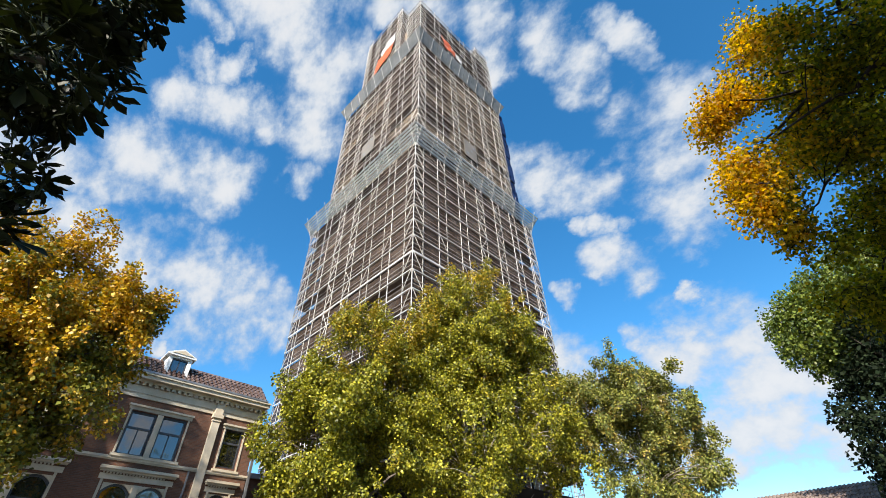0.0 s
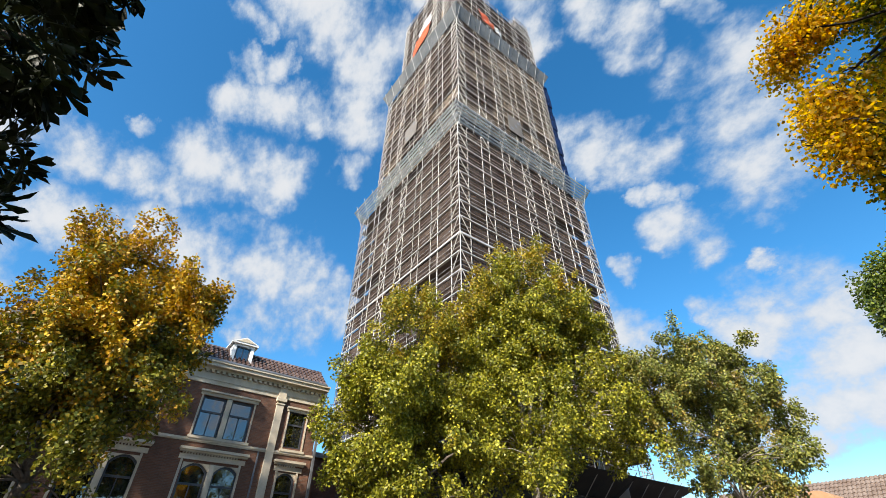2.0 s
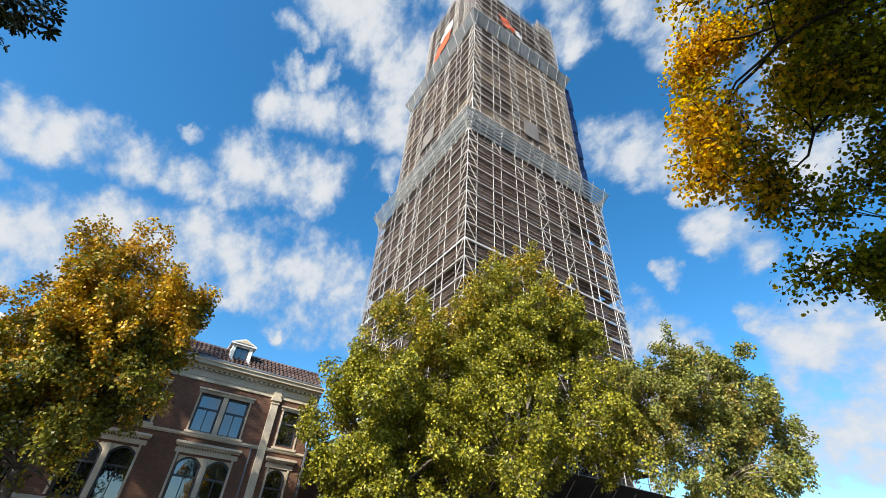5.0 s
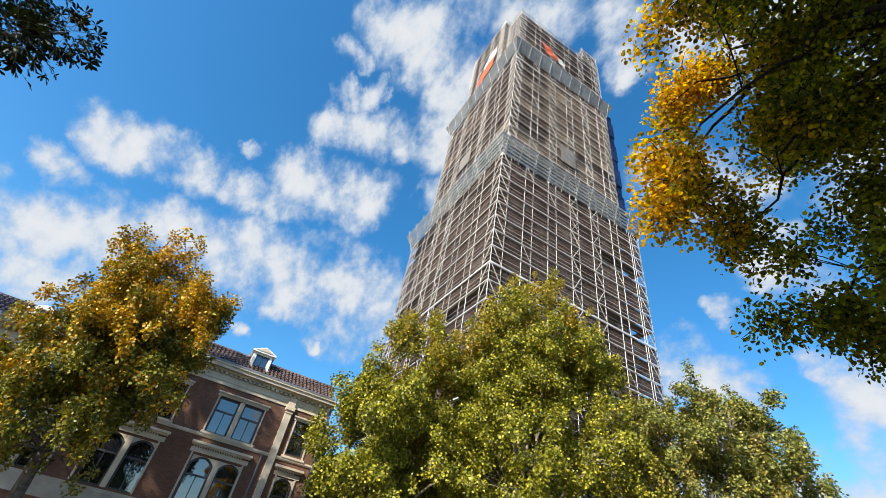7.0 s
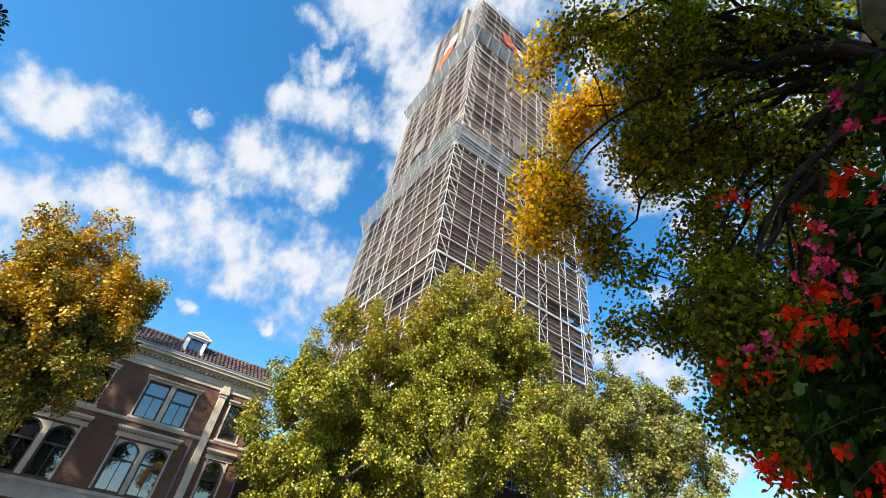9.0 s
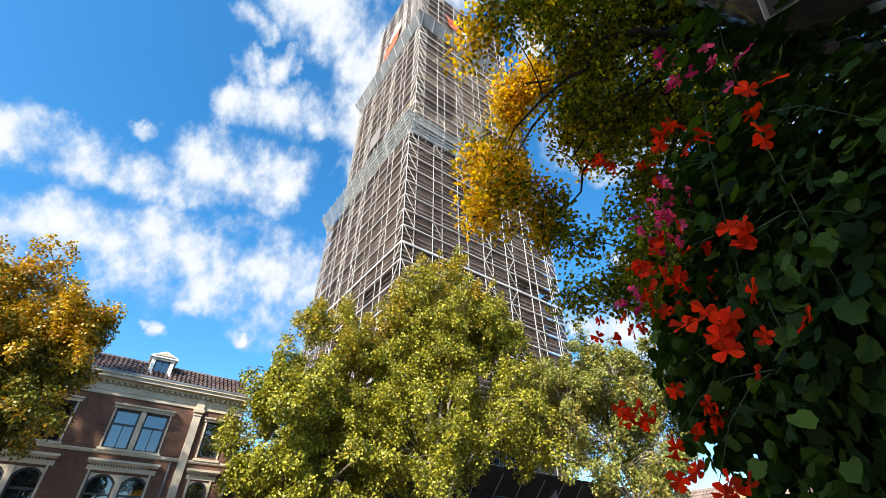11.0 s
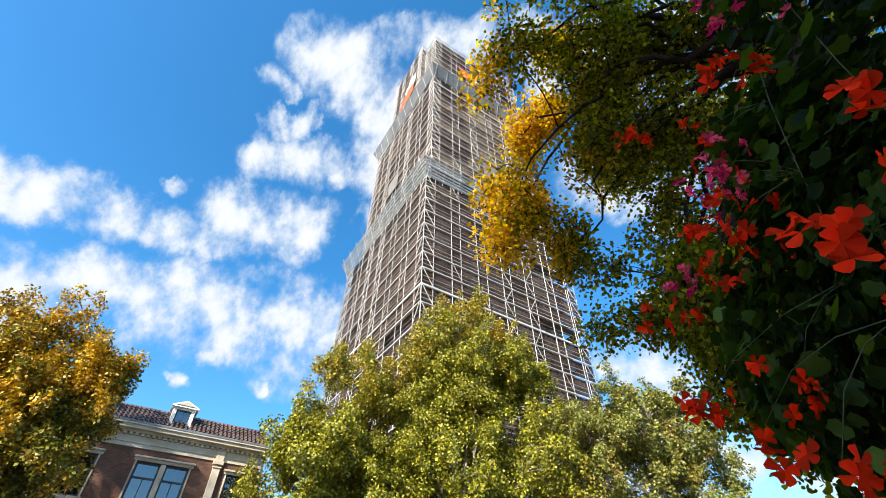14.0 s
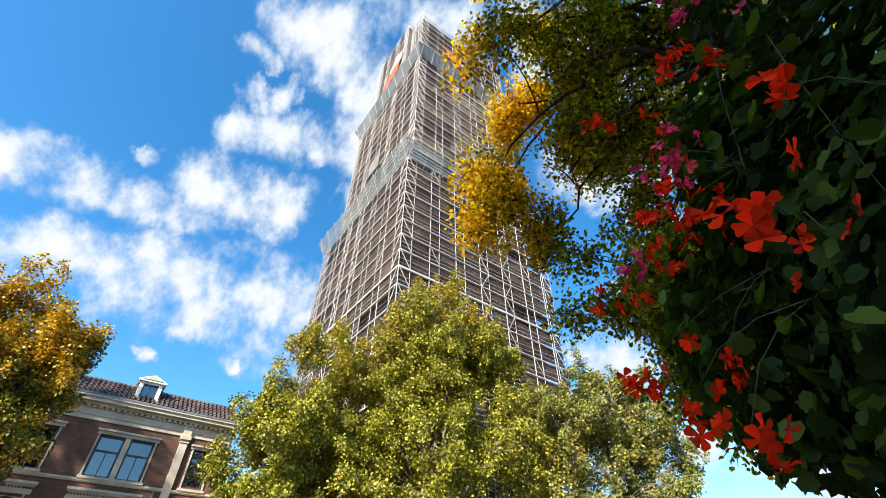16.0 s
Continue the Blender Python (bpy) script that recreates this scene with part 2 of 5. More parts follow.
WHITE = surface("white_joinery", (0.66, 0.65, 0.62), (0.78, 0.77, 0.74), 2.0, 0.5, 0, 0.1, spread=0.05)
SASH = surface("dark_sash_paint", (0.035, 0.035, 0.04), (0.07, 0.07, 0.075), 3.0, 0.4, 0, 0.1)
TILE = surface("grey_pantile", (0.062, 0.037, 0.031), (0.165, 0.115, 0.098), 1.5, 0.26, 0, 0.4, 25.0, 0.01, spread=0.25, spec=0.9)
TILE_RED = surface("weathered_red_tile", (0.152, 0.108, 0.084), (0.240, 0.188, 0.156), 1.2, 0.8, 0, 0.4, 20.0, 0.02, spread=0.2)
ORANGE = surface("orange_render", (0.416, 0.216, 0.104), (0.496, 0.288, 0.160), 1.0, 0.85, 0, 0.3)
GLASS = glass_material("window_glass", (0.012, 0.014, 0.018), ior=2.4)
ROOM = surface("dim_room", (0.10, 0.085, 0.07), (0.16, 0.14, 0.12), 1.0, 0.9)
BLIND = surface("pale_curtain", (0.55, 0.53, 0.49), (0.68, 0.66, 0.62), 3.0, 0.9, 0, 0.3)
LEAD = surface("zinc_gutter", (0.16, 0.16, 0.17), (0.26, 0.26, 0.27), 2.0, 0.55, 0.5, 0.1)
BARK = surface("tree_bark", (0.055, 0.042, 0.032), (0.15, 0.12, 0.095), 4.0, 0.9, 0, 1.0, 18.0, 0.04)
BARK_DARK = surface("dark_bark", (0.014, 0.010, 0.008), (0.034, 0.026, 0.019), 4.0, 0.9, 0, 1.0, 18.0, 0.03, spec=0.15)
BARK_PALE = surface("pale_bark", (0.16, 0.13, 0.10), (0.36, 0.31, 0.25), 3.0, 0.9, 0, 0.8, 14.0, 0.03)
BLACK = surface("black_enamel", (0.008, 0.008, 0.009), (0.018, 0.018, 0.02), 6.0, 0.3, 0, 0.05, spec=0.6)
BOWL = surface("dark_glazed_bowl", (0.045, 0.042, 0.040), (0.105, 0.098, 0.090), 5.0, 0.22, 0, 0.05, spec=0.9)
BOARD = surface("dull_board", (0.135, 0.118, 0.100), (0.190, 0.170, 0.148), 0.5, 0.8)
LABEL = surface("white_label", (0.62, 0.62, 0.62), (0.72, 0.72, 0.72), 8.0, 0.5)
PAVE = brick_material("clinker_paving", (0.215, 0.135, 0.105), (0.285, 0.195, 0.155), (0.081, 0.077, 0.072))
# darkened so that the deep shade round the tower's foot is in the colour
HOARD = surface("shaded_hoarding", (0.018, 0.017, 0.017), (0.040, 0.038, 0.036), 0.8, 0.8)
RED_PETAL = leaf_material("red_petal", ((0.78, 0.026, 0.006), (0.84, 0.042, 0.008), (0.66, 0.016, 0.005)), glow=0.5, rough=0.8, gloss=0.06)
PINK_PETAL = leaf_material("pink_petal", ((0.78, 0.05, 0.13), (0.84, 0.11, 0.20), (0.70, 0.04, 0.13)), glow=0.45, rough=0.8, gloss=0.06)
STEM = surface("green_stem", (0.022, 0.034, 0.010), (0.05, 0.06, 0.02), 20.0, 0.6)

LEAF_MID = leaf_material("plane_leaf", ((0.092, 0.108, 0.010), (0.225, 0.218, 0.017), (0.460, 0.400, 0.034)),
                         ((0.400, 0.300, 0.022), (0.460, 0.335, 0.022), (0.360, 0.230, 0.021)), 0.40, 0.35, (-0.02, 0, 0.03), (-19, 17, 12), glow=0.18)
LEAF_RIGHT = leaf_material("pale_leaf", ((0.080, 0.100, 0.018), (0.175, 0.185, 0.034), (0.340, 0.320, 0.070)),
                           ((0.344, 0.264, 0.064), (0.400, 0.280, 0.048), (0.304, 0.200, 0.040)), 0.42, 0.4, glow=0.18)
LEAF_LEFT = leaf_material("turning_leaf", ((0.098, 0.108, 0.013), (0.178, 0.168, 0.018), (0.285, 0.235, 0.022)),
                          ((0.496, 0.288, 0.013), (0.576, 0.368, 0.018), (0.416, 0.184, 0.011)), 0.56, 0.75, (0.015, 0.0, 0.035), (-19.5, 0, 9.8), glow=0.20)
LEAF_NEAR = leaf_material("linden_leaf", ((0.060, 0.075, 0.007), (0.175, 0.175, 0.015), (0.440, 0.370, 0.030)),
                          ((0.558, 0.324, 0.014), (0.623, 0.406, 0.024), (0.486, 0.234, 0.012)), 0.57, 0.7, (-0.13, -0.05, 0.04), (0.9, 9.4, 9.2), glow=0.68, gloss=0.2)
LEAF_FAR = leaf_material("green_leaf", ((0.080, 0.120, 0.024), (0.135, 0.175, 0.030), (0.215, 0.240, 0.040)), glow=0.3)
# near-black because the far evergreen's shade is put into its leaf colour
LEAF_SHADED = leaf_material("shaded_leaf", ((0.010, 0.017, 0.008), (0.015, 0.024, 0.010), (0.022, 0.032, 0.013)), glow=0.12, rough=0.7, gloss=0.1)
# the shade on the undersides overhead is put into this near-black green
LEAF_CHEST = leaf_material("shaded_chestnut_leaf", ((0.010, 0.014, 0.004), (0.014, 0.019, 0.004), (0.020, 0.022, 0.005)), glow=0.10, gloss=0.12)
LEAF_POT = leaf_material("geranium_leaf", ((0.012, 0.026, 0.005), (0.026, 0.050, 0.008), (0.075, 0.115, 0.016)), glow=0.35, rough=0.6, gloss=0.12)


# ---- mesh helpers ----
def part(name, bm, mat, parent=None, label="", smooth=False):
    """Links a bmesh as one mesh object under a thing or a part."""
    me = bpy.data.meshes.new(name)
    bm.to_mesh(me)
    bm.free()
    if smooth:
        me.shade_smooth()
    me.materials.append(mat)
    return tagged(under(new(name, me), parent), label)


def under(ob, parent):
    """Makes ob, which is built in the world's metres, a part of parent."""
    if parent:
        ob.parent = parent
        if parent.type == "EMPTY":
            ob.matrix_parent_inverse = Matrix.Translation(-parent.location)
    return ob


def thing(name, label, category, at=(0, 0, 0), group="", kind=""):
    ob = new(name)
    ob.location = at
    ob.empty_display_size = 0.2
    return tagged(ob, label, category, group, kind)


def add_box(bm, lo, hi, bevel=0.0):
    vs = [bm.verts.new((x, y, z)) for x in (lo[0], hi[0]) for y in (lo[1], hi[1]) for z in (lo[2], hi[2])]
    fs = [bm.faces.new([vs[i] for i in f]) for f in ((0, 1, 3, 2), (4, 6, 7, 5), (0, 4, 5, 1), (2, 3, 7, 6), (0, 2, 6, 4), (1, 5, 7, 3))]
    if bevel:
        es = list({e for f in fs for e in f.edges})
        bmesh.ops.bevel(bm, geom=es, offset=bevel, segments=1, affect="EDGES")
    return bm


def boxes(*spans, bevel=0.0):
    bm = bmesh.new()
    for lo, hi in spans:
        add_box(bm, lo, hi, bevel)
    return bm


def mesh_of(name, verts, faces, mat, smooth=False):
    me = bpy.data.meshes.new(name)
    me.from_pydata(verts, [], faces)
    if smooth:
        me.shade_smooth()
    me.materials.append(mat)
    return me


def unit_tube(name, mat, sides=6):
    """A bar of length 1 along z and width 1, to be scaled."""
    v, f = [], []
    for z in (0, 1):
        for i in range(sides):
            a = math.tau * (i + 0.5) / sides
            v.append((0.5 * math.cos(a), 0.5 * math.sin(a), z))
    for i in range(sides):
        j = (i + 1) % sides
        f.append((i, j, j + sides, i + sides))
    f += [tuple(range(sides))[::-1], tuple(range(sides, 2 * sides))]
    return mesh_of(name, v, f, mat)


def unit_box(name, mat):
    bm = boxes(((-0.5, -0.5, 0), (0.5, 0.5, 1)))
    me = bpy.data.meshes.new(name)
    bm.to_mesh(me)
    bm.free()
    me.materials.append(mat)
    return me


def bar(name, me, a, b, w, parent, h=None):
    """A piece that runs from a to b, w wide (and h high)."""
    a, b = Vector(a), Vector(b)
    d = b - a
    q = d.to_track_quat("Z", "Y").to_matrix().to_4x4()
    ob = under(new(name, me), parent)
    ob.matrix_basis = Matrix.Translation(a) @ q @ Matrix.Diagonal((w, h or w, d.length, 1))
    return ob


def tube_rings(pts, radii, sides):
    """Verts and faces of a tapered tube along a line of points."""
    v, f = [], []
    pts = [Vector(p) for p in pts]
    for i, p in enumerate(pts):
        d = (pts[min(i + 1, len(pts) - 1)] - pts[max(i - 1, 0)]).normalized()
        s = d.orthogonal().normalized() if abs(d.z) > 0.9 else d.cross(Vector((0, 0, 1))).normalized()
        u = d.cross(s)
        for k in range(sides):
            a = math.tau * k / sides
            v.append(tuple(p + float(radii[i]) * (math.cos(a) * s + math.sin(a) * u)))
    for i in range(len(pts) - 1):
        for k in range(sides):
            j = (k + 1) % sides
            f.append((i * sides + k, i * sides + j, (i + 1) * sides + j, (i + 1) * sides + k))
    f += [tuple(range(sides))[::-1], tuple(range((len(pts) - 1) * sides, len(pts) * sides))]
    return v, f


def tubes_object(name, lines, sides, mat, parent, label=""):
    """Many tapered tubes in one mesh."""
    V, F = [], []
    for pts, radii in lines:
        v, f = tube_rings(pts, radii, sides)
        n = len(V)
        V += v
        F += [tuple(i + n for i in q) for q in f]
    return tagged(under(new(name, mesh_of(name, V, F, mat, True)), parent), label)


# ---- ground ----
ground = part("ground", boxes(((-2000, -2000, -0.5), (2000, 2000, 0.0))), PAVE)
tagged(ground, "brown clinker paving of a shaded town square", "ground", kind="structure")

# ---- the tower and its scaffolding ----
M_POST, M_LEDGE, M_RAIL = unit_tube("post", GALV), unit_box("ledger", LEDGE), unit_tube("guard_rail", RAIL, 4)
M_DECK, M_NET, M_NET_TAN = unit_box("deck", DECK), unit_box("net", NET), unit_box("net_tan", NET_TAN)
LIFT = 2.0

tower = thing("church_tower", "tall brown stone church tower wrapped in scaffolding", "tower", (-34.1, 31.0, 0))
for lo, hi in (((-43.4, 21.9, 0), (-24.8, 40.1, 44.6)), ((-42.3, 23.1, 44.6), (-25.9, 38.9, 71.0)), ((-39.6, 23.4, 71.0), (-26.2, 38.6, 85.5))):
    part("wall", boxes((lo, hi)), TOWER, tower)
    # buttress strips on the sides that show
    for k in range(5):
        x = lo[0] + (hi[0] - lo[0]) * (k + 0.5) / 5
        y = lo[1] + (hi[1] - lo[1]) * (k + 0.5) / 5
        part("buttress", boxes(((x - 0.45, lo[1] - 0.3, lo[2]), (x + 0.45, lo[1] - 0.002, hi[2] - 0.3))), TOWER, tower)
        part("buttress", boxes(((hi[0] + 0.002, y - 0.45, lo[2]), (hi[0] + 0.3, y + 0.45, hi[2] - 0.3))), TOWER, tower)

scaffold = thing("scaffolding", "pale metal scaffolding with plank decks and brown netting round the tower", "scaffolding", (-23.4, 20.3, 0))


def zigzag(points, width, name):
    """Diagonal braces through a list of pairs of points, in one mesh."""
    V, F = [], []
    for a, b in points:
        v, f = tube_rings([a, b], [width / 2, width / 2], 4)
        n = len(V)
        V += v
        F += [tuple(i + n for i in q) for q in f]
    ob = under(new(name, mesh_of(name, V, F, GALV)), scaffold)
    return tagged(ob, kind="stuff")


def face_frame(x0, x1, y0, y1, k):
    """Origin, direction along the face, outward direction and length of side k, from the corner that stands nearest to the square."""
    return ((Vector((x1, y0, 0)), Vector((-1, 0, 0)), Vector((0, -1, 0)), x1 - x0),
            (Vector((x1, y0, 0)), Vector((0, 1, 0)), Vector((1, 0, 0)), y1 - y0),
            (Vector((x1, y1, 0)), Vector((-1, 0, 0)), Vector((0, 1, 0)), x1 - x0),
            (Vector((x0, y0, 0)), Vector((0, 1, 0)), Vector((-1, 0, 0)), y1 - y0))[k]


def scaffold_block(x0, x1, y0, y1, z0, z1, sides=(0, 1, 2, 3), tan=False, seed=1, top=1.2):
    rnd = random.Random(seed)
    levels = []
    z = z1
    while z > z0 - 0.01:
        levels.append(z)
        z -= LIFT
    up = Vector((0, 0, 1))
    for k in sides:
        o, u, w, length = face_frame(x0, x1, y0, y1, k)
        # standards: a narrow bay at each corner, then wide and narrow bays by turns
        us = [0.0, 1.25]
        while us[-1] < length - 3.2:
            us.append(us[-1] + (2.15 if len(us) % 2 == 0 else 1.15))
        us += [length - 1.25, length]
        for i, d in enumerate(us):
            if k == 1 and i == 0:
                continue
            bar("post", M_POST, o + u * d + up * z0, o + u * d + up * (z1 + rnd.uniform(0.3, top)), 0.07 if i % 2 else 0.085, scaffold)
        for n, z in enumerate(levels):
            a, b = o + up * z + w * 0.06, o + u * length + up * z + w * 0.06
            heavy = abs(z - levels[-1] - 25.6) < 1.1
            bar("ledger", M_LEDGE, a, b, 0.05, scaffold, 0.20 if heavy else 0.095)
            if k in (0, 1):
                for h in (0.5, 1.0):
                    bar("guard_rail", M_RAIL, a + up * h - w * 0.03, b + up * h - w * 0.03, 0.05, scaffold)
            # deck, in two lengths, and the net below it
            m = length * rnd.uniform(0.4, 0.6)
            for p, q in ((0.1, m), (m + 0.05, length - 0.1)):
                bar("deck", M_DECK, o + u * p - w * 0.62 + up * (z - 0.06), o + u * q - w * 0.62 + up * (z - 0.06), 1.0, scaffold, 0.06)
            if z - LIFT > z0 - 1 and k in (0, 1):
                cuts = [0.05, length * rnd.uniform(0.28, 0.36), length * rnd.uniform(0.62, 0.7), length - 0.05]
                for c in range(3):
                    if rnd.random() < 0.06:
                        continue
                    a = o + u * (cuts[c] + 0.02) + up * (z - LIFT / 2) - w * 0.10
                    b = o + u * (cuts[c + 1] - 0.02) + up * (z - LIFT / 2) - w * 0.10
                    pale = tan and (k == 1 and c > 0 or rnd.random() < 0.25)
                    bar("net", M_NET_TAN if pale else M_NET, a, b, 0.012, scaffold, LIFT - 0.15)
        # braces: the corner bays and two or three lattice bays
        lattices = [(0.0, 1.25, 1), (length - 1.25, length, 1)]
        for frac in (0.36, 0.62) if length > 8 else (0.5,):
            i = min(range(1, len(us) - 2), key=lambda j: abs(us[j] - frac * length))
            if us[i + 1] - us[i] > 1.5 and i + 2 < len(us) - 1:
                i += 1
            lattices.append((us[i], us[i + 1], 0))
        for a, b, same in lattices:
            pairs = []
            for n, z in enumerate(levels):
                if z - LIFT < z0 - 1:
                    continue
                p, q = (a, b) if (same or n % 2) else (b, a)
                pairs.append((o + u * p + up * z + w * 0.09, o + u * q + up * (z - LIFT) + w * 0.09))
                if same:
                    pairs.append((o + u * a + up * (z - LIFT / 2) + w * 0.05, o + u * b + up * (z - LIFT / 2) + w * 0.05))
                else:
                    pairs.append((o + u * a + up * (z - LIFT / 2) + w * 0.07, o + u * b + up * (z - LIFT / 2) + w * 0.07))
            zigzag(pairs, 0.075, "brace")
        # long single diagonals across the face
        pairs = []
        for n, z in enumerate(levels):
            if z - LIFT < z0 - 1 or k > 1:
                continue
            i = (2 + n * 2) % max(1, len(us) - 3)
            pairs.append((o + u * us[i] + up * z + w * 0.10, o + u * us[i + 1] + up * (z - LIFT) + w * 0.10))
        if pairs:
            zigzag(pairs, 0.05, "brace")


scaffold_block(-45.0, -23.2, 20.3, 41.8, 0.0, 42.6, seed=1)
scaffold_block(-43.9, -24.3, 21.5, 40.5, 42.6, 70.6, tan=True, seed=2)
scaffold_block(-27.9, -24.5, 21.7, 40.3, 70.6, 86.2, seed=3, top=1.6)
scaffold_block(-41.2, -30.3, 22.0, 40.0, 70.6, 94.2, seed=4, top=1.6)
scaffold_block(-27.7, -24.6, 36.6, 40.2, 86.2, 90.2, seed=5, top=1.2)


def canopy(x0, x1, y0, y1, z0, rows, rise, out, name, mat, gap, seam):
    """A fan of sheets that leans out round the tower, row above row."""
    for k in range(4):
        o, u, w, length = face_frame(x0, x1, y0, y1, k)
        for r in range(rows):
            n = max(1, round(length / seam))
            for c in range(n):
                f0, f1 = r / rows, (r + 1 - gap) / rows
                g0, g1 = out * f0 + 0.12, out * f1 + 0.12
                a0, a1 = -g0 + (length + 2 * g0) * c / n, -g0 + (length + 2 * g0) * (c + 1) / n - 0.05
                b0, b1 = -g1 + (length + 2 * g1) * c / n, -g1 + (length + 2 * g1) * (c + 1) / n - 0.05
                up = Vector((0, 0, 1))
                low, high = o + up * (z0 + rise * f0) + w * g0, o + up * (z0 + rise * f1) + w * g1
                q = [low + u * a0, low + u * a1, high + u * b1, high + u * b0]
                bm = bmesh.new()
                vs = [bm.verts.new(p) for p in q] + [bm.verts.new(p - w * 0.05 + up * 0.012) for p in q]
                for f in ((0, 1, 2, 3), (7, 6, 5, 4), (0, 4, 5, 1), (1, 5, 6, 2), (2, 6, 7, 3), (3, 7, 4, 0)):
                    bm.faces.new([vs[i] for i in f])
                bmesh.ops.recalc_face_normals(bm, faces=bm.faces)
                part(name, bm, mat, scaffold)
        pairs = []
        for c in range(0, round(length / 2.2) + 1):
            d = length * c / round(length / 2.2)
            pairs.append((o + u * d + Vector((0, 0, z0 - 0.6)) + w * 0.1, o + u * d + Vector((0, 0, z0 + rise + 0.25)) + w * (out + 0.2)))
        zigzag(pairs, 0.07, "canopy_bracket")


canopy(-45.0, -23.2, 20.3, 41.8, 42.5, 6, 2.3, 0.95, "canopy_slat", CANOPY, 0.46, 5.4)
canopy(-43.9, -24.3, 21.5, 40.5, 70.5, 1, 2.4, 0.85, "canopy_panel", SHEET, 0.0, 1.95)
canopy(-45.0, -23.2, 20.3, 41.8, 7.0, 1, 1.4, 2.2, "gantry_panel", HOARD, 0.0, 2.4)
bm = boxes(((-45.2, 20.02, 0), (-22.92, 20.12, 6.9)), ((-23.02, 20.12, 0), (-22.92, 42.0, 6.9)))
part("hoarding", bm, HOARD, scaffold, "boarded hoarding round the foot, with deep shade put into its colour")


def cloth(name, parts, label, wave=0.12):
    """A banner of two cloths; each is a four-cornered sheet with folds."""
    top = thing(name, label, "banner", parts[0][1][0], group="banners on the scaffolding")
    for colour, (a, b, c, d), mat in parts:
        a, b, c, d = (Vector(p) for p in (a, b, c, d))
        out = (b - a).cross(d - a).normalized()
        bm = bmesh.new()
        n = 10
        rows = []
        for j in range(n + 1):
            row = []
            for i in range(n + 1):
                s, t = i / n, j / n
                p = a.lerp(b, s).lerp(d.lerp(c, s), t)
                row.append(bm.verts.new(p + out * wave * math.sin(9 * s + 3 * t) * math.sin(5 * t + 1)))
            rows.append(row)
        for j in range(n):
            for i in range(n):
                bm.faces.new((rows[j][i], rows[j][i + 1], rows[j + 1][i + 1], rows[j + 1][i]))
        ob = part("cloth", bm, mat, top, colour)
        ob.modifiers.new("thick", "SOLIDIFY").thickness = 0.02
    return top


yb = 21.7
cloth("city_banner", [("white upper cloth", ((-35.4, yb, 84.2), (-31.6, yb, 86.0), (-31.6, yb, 82.4), (-35.4, yb, 81.8)), FLAG_WHITE),
                      ("red lower cloth", ((-36.4, yb, 81.7), (-31.6, yb, 82.3), (-33.0, yb, 79.0), (-37.0, yb, 77.4)), FLAG_RED)],
      "red and white banner tied to the scaffolding")
xb = -24.38
cloth("city_banner", [("red cloth", ((xb, 26.6, 80.8), (xb, 30.0, 79.0), (xb, 30.0, 77.2), (xb, 27.2, 77.4)), FLAG_RED),
                      ("white cloth", ((xb, 30.05, 79.0), (xb, 31.6, 78.0), (xb, 31.6, 76.4), (xb, 30.05, 77.2)), FLAG_WHITE)],
      "red and white banner slung over the canopy")
# a strip of blue netting over the hoist at the far corner
bm = bmesh.new()
for n in range(13):
    z0 = 44.9 + 2.0 * n
    add_box(bm, (-25.3 + 0.05 * (n % 2), 40.70, z0), (-24.35 + 0.06 * ((n * 2) % 3), 41.75 + 0.08 * (n % 3), z0 + 1.96))
part("hoist_net", bm, NET_BLUE, scaffold, "dark blue netting over a narrow hoist")
# pale notice panels on the second stage
for lo, hi, bars_at in (((-24.17, 30.0, 49.9), (-24.11, 32.6, 53.4), "x"), ((-36.6, 21.31, 52.2), (-33.6, 21.37, 55.4), "y")):
    board = part("notice_board", boxes((lo, hi)), BOARD)
    tagged(board, "pale rectangular notice sheet fixed to the scaffolding", "board", "notice boards")
    for n, (f0, f1) in enumerate(((0.15, 0.35), (0.5, 0.62), (0.7, 0.85))):
        z0, z1 = lo[2] + 0.5 + n * 1.0, lo[2] + 0.9 + n * 1.0
        if bars_at == "x":
            d = hi[1] - lo[1]
            span = ((hi[0] + 0.004, lo[1] + d * f0, z0), (hi[0] + 0.012, lo[1] + d * f1, z1))
        else:
            d = hi[0] - lo[0]
            span = ((lo[0] + d * f0, lo[1] - 0.012, z0), (lo[0] + d * f1, lo[1] - 0.004, z1))
        part("printed_bar", boxes(span), LEAD, board, "grey printed block")


# ---- the brick houses ----
def tiled_slope(x_low, x_high, y0, y1, z_low, z_high, mat, parent, pitch=0.24, courses=7):
    """A roof slope of pantiles: one roll for each column of tiles and a step at each course."""
    V, F = [], []
    n = round((y1 - y0) / pitch)
    prof = [(0.0, 0.0), (0.2, 0.10), (0.45, 0.115), (0.7, 0.02)]
    cols = []
    for i in range(n):
        cols += [(y0 + pitch * (i + a), h) for a, h in prof]
    cols.append((y1, 0.0))
    rows = []
    for c in range(courses):
        for t, lift in ((c / courses, 0.05), ((c + 1) / courses, 0.0)):
            rows.append((x_low + (x_high - x_low) * t, z_low + (z_high - z_low) * t, lift))
    for x, z, lift in rows:
        for y, h in cols:
            V.append((x + (h + lift) * 0.8, y, z + (h + lift) * 0.6))
    m = len(cols)
    for r in range(len(rows) - 1):
        for c in range(m - 1):
            F.append((r * m + c, r * m + c + 1, (r + 1) * m + c + 1, (r + 1) * m + c))
    return under(new("roof_tiles", mesh_of("roof_tiles", V, F, mat)), parent)


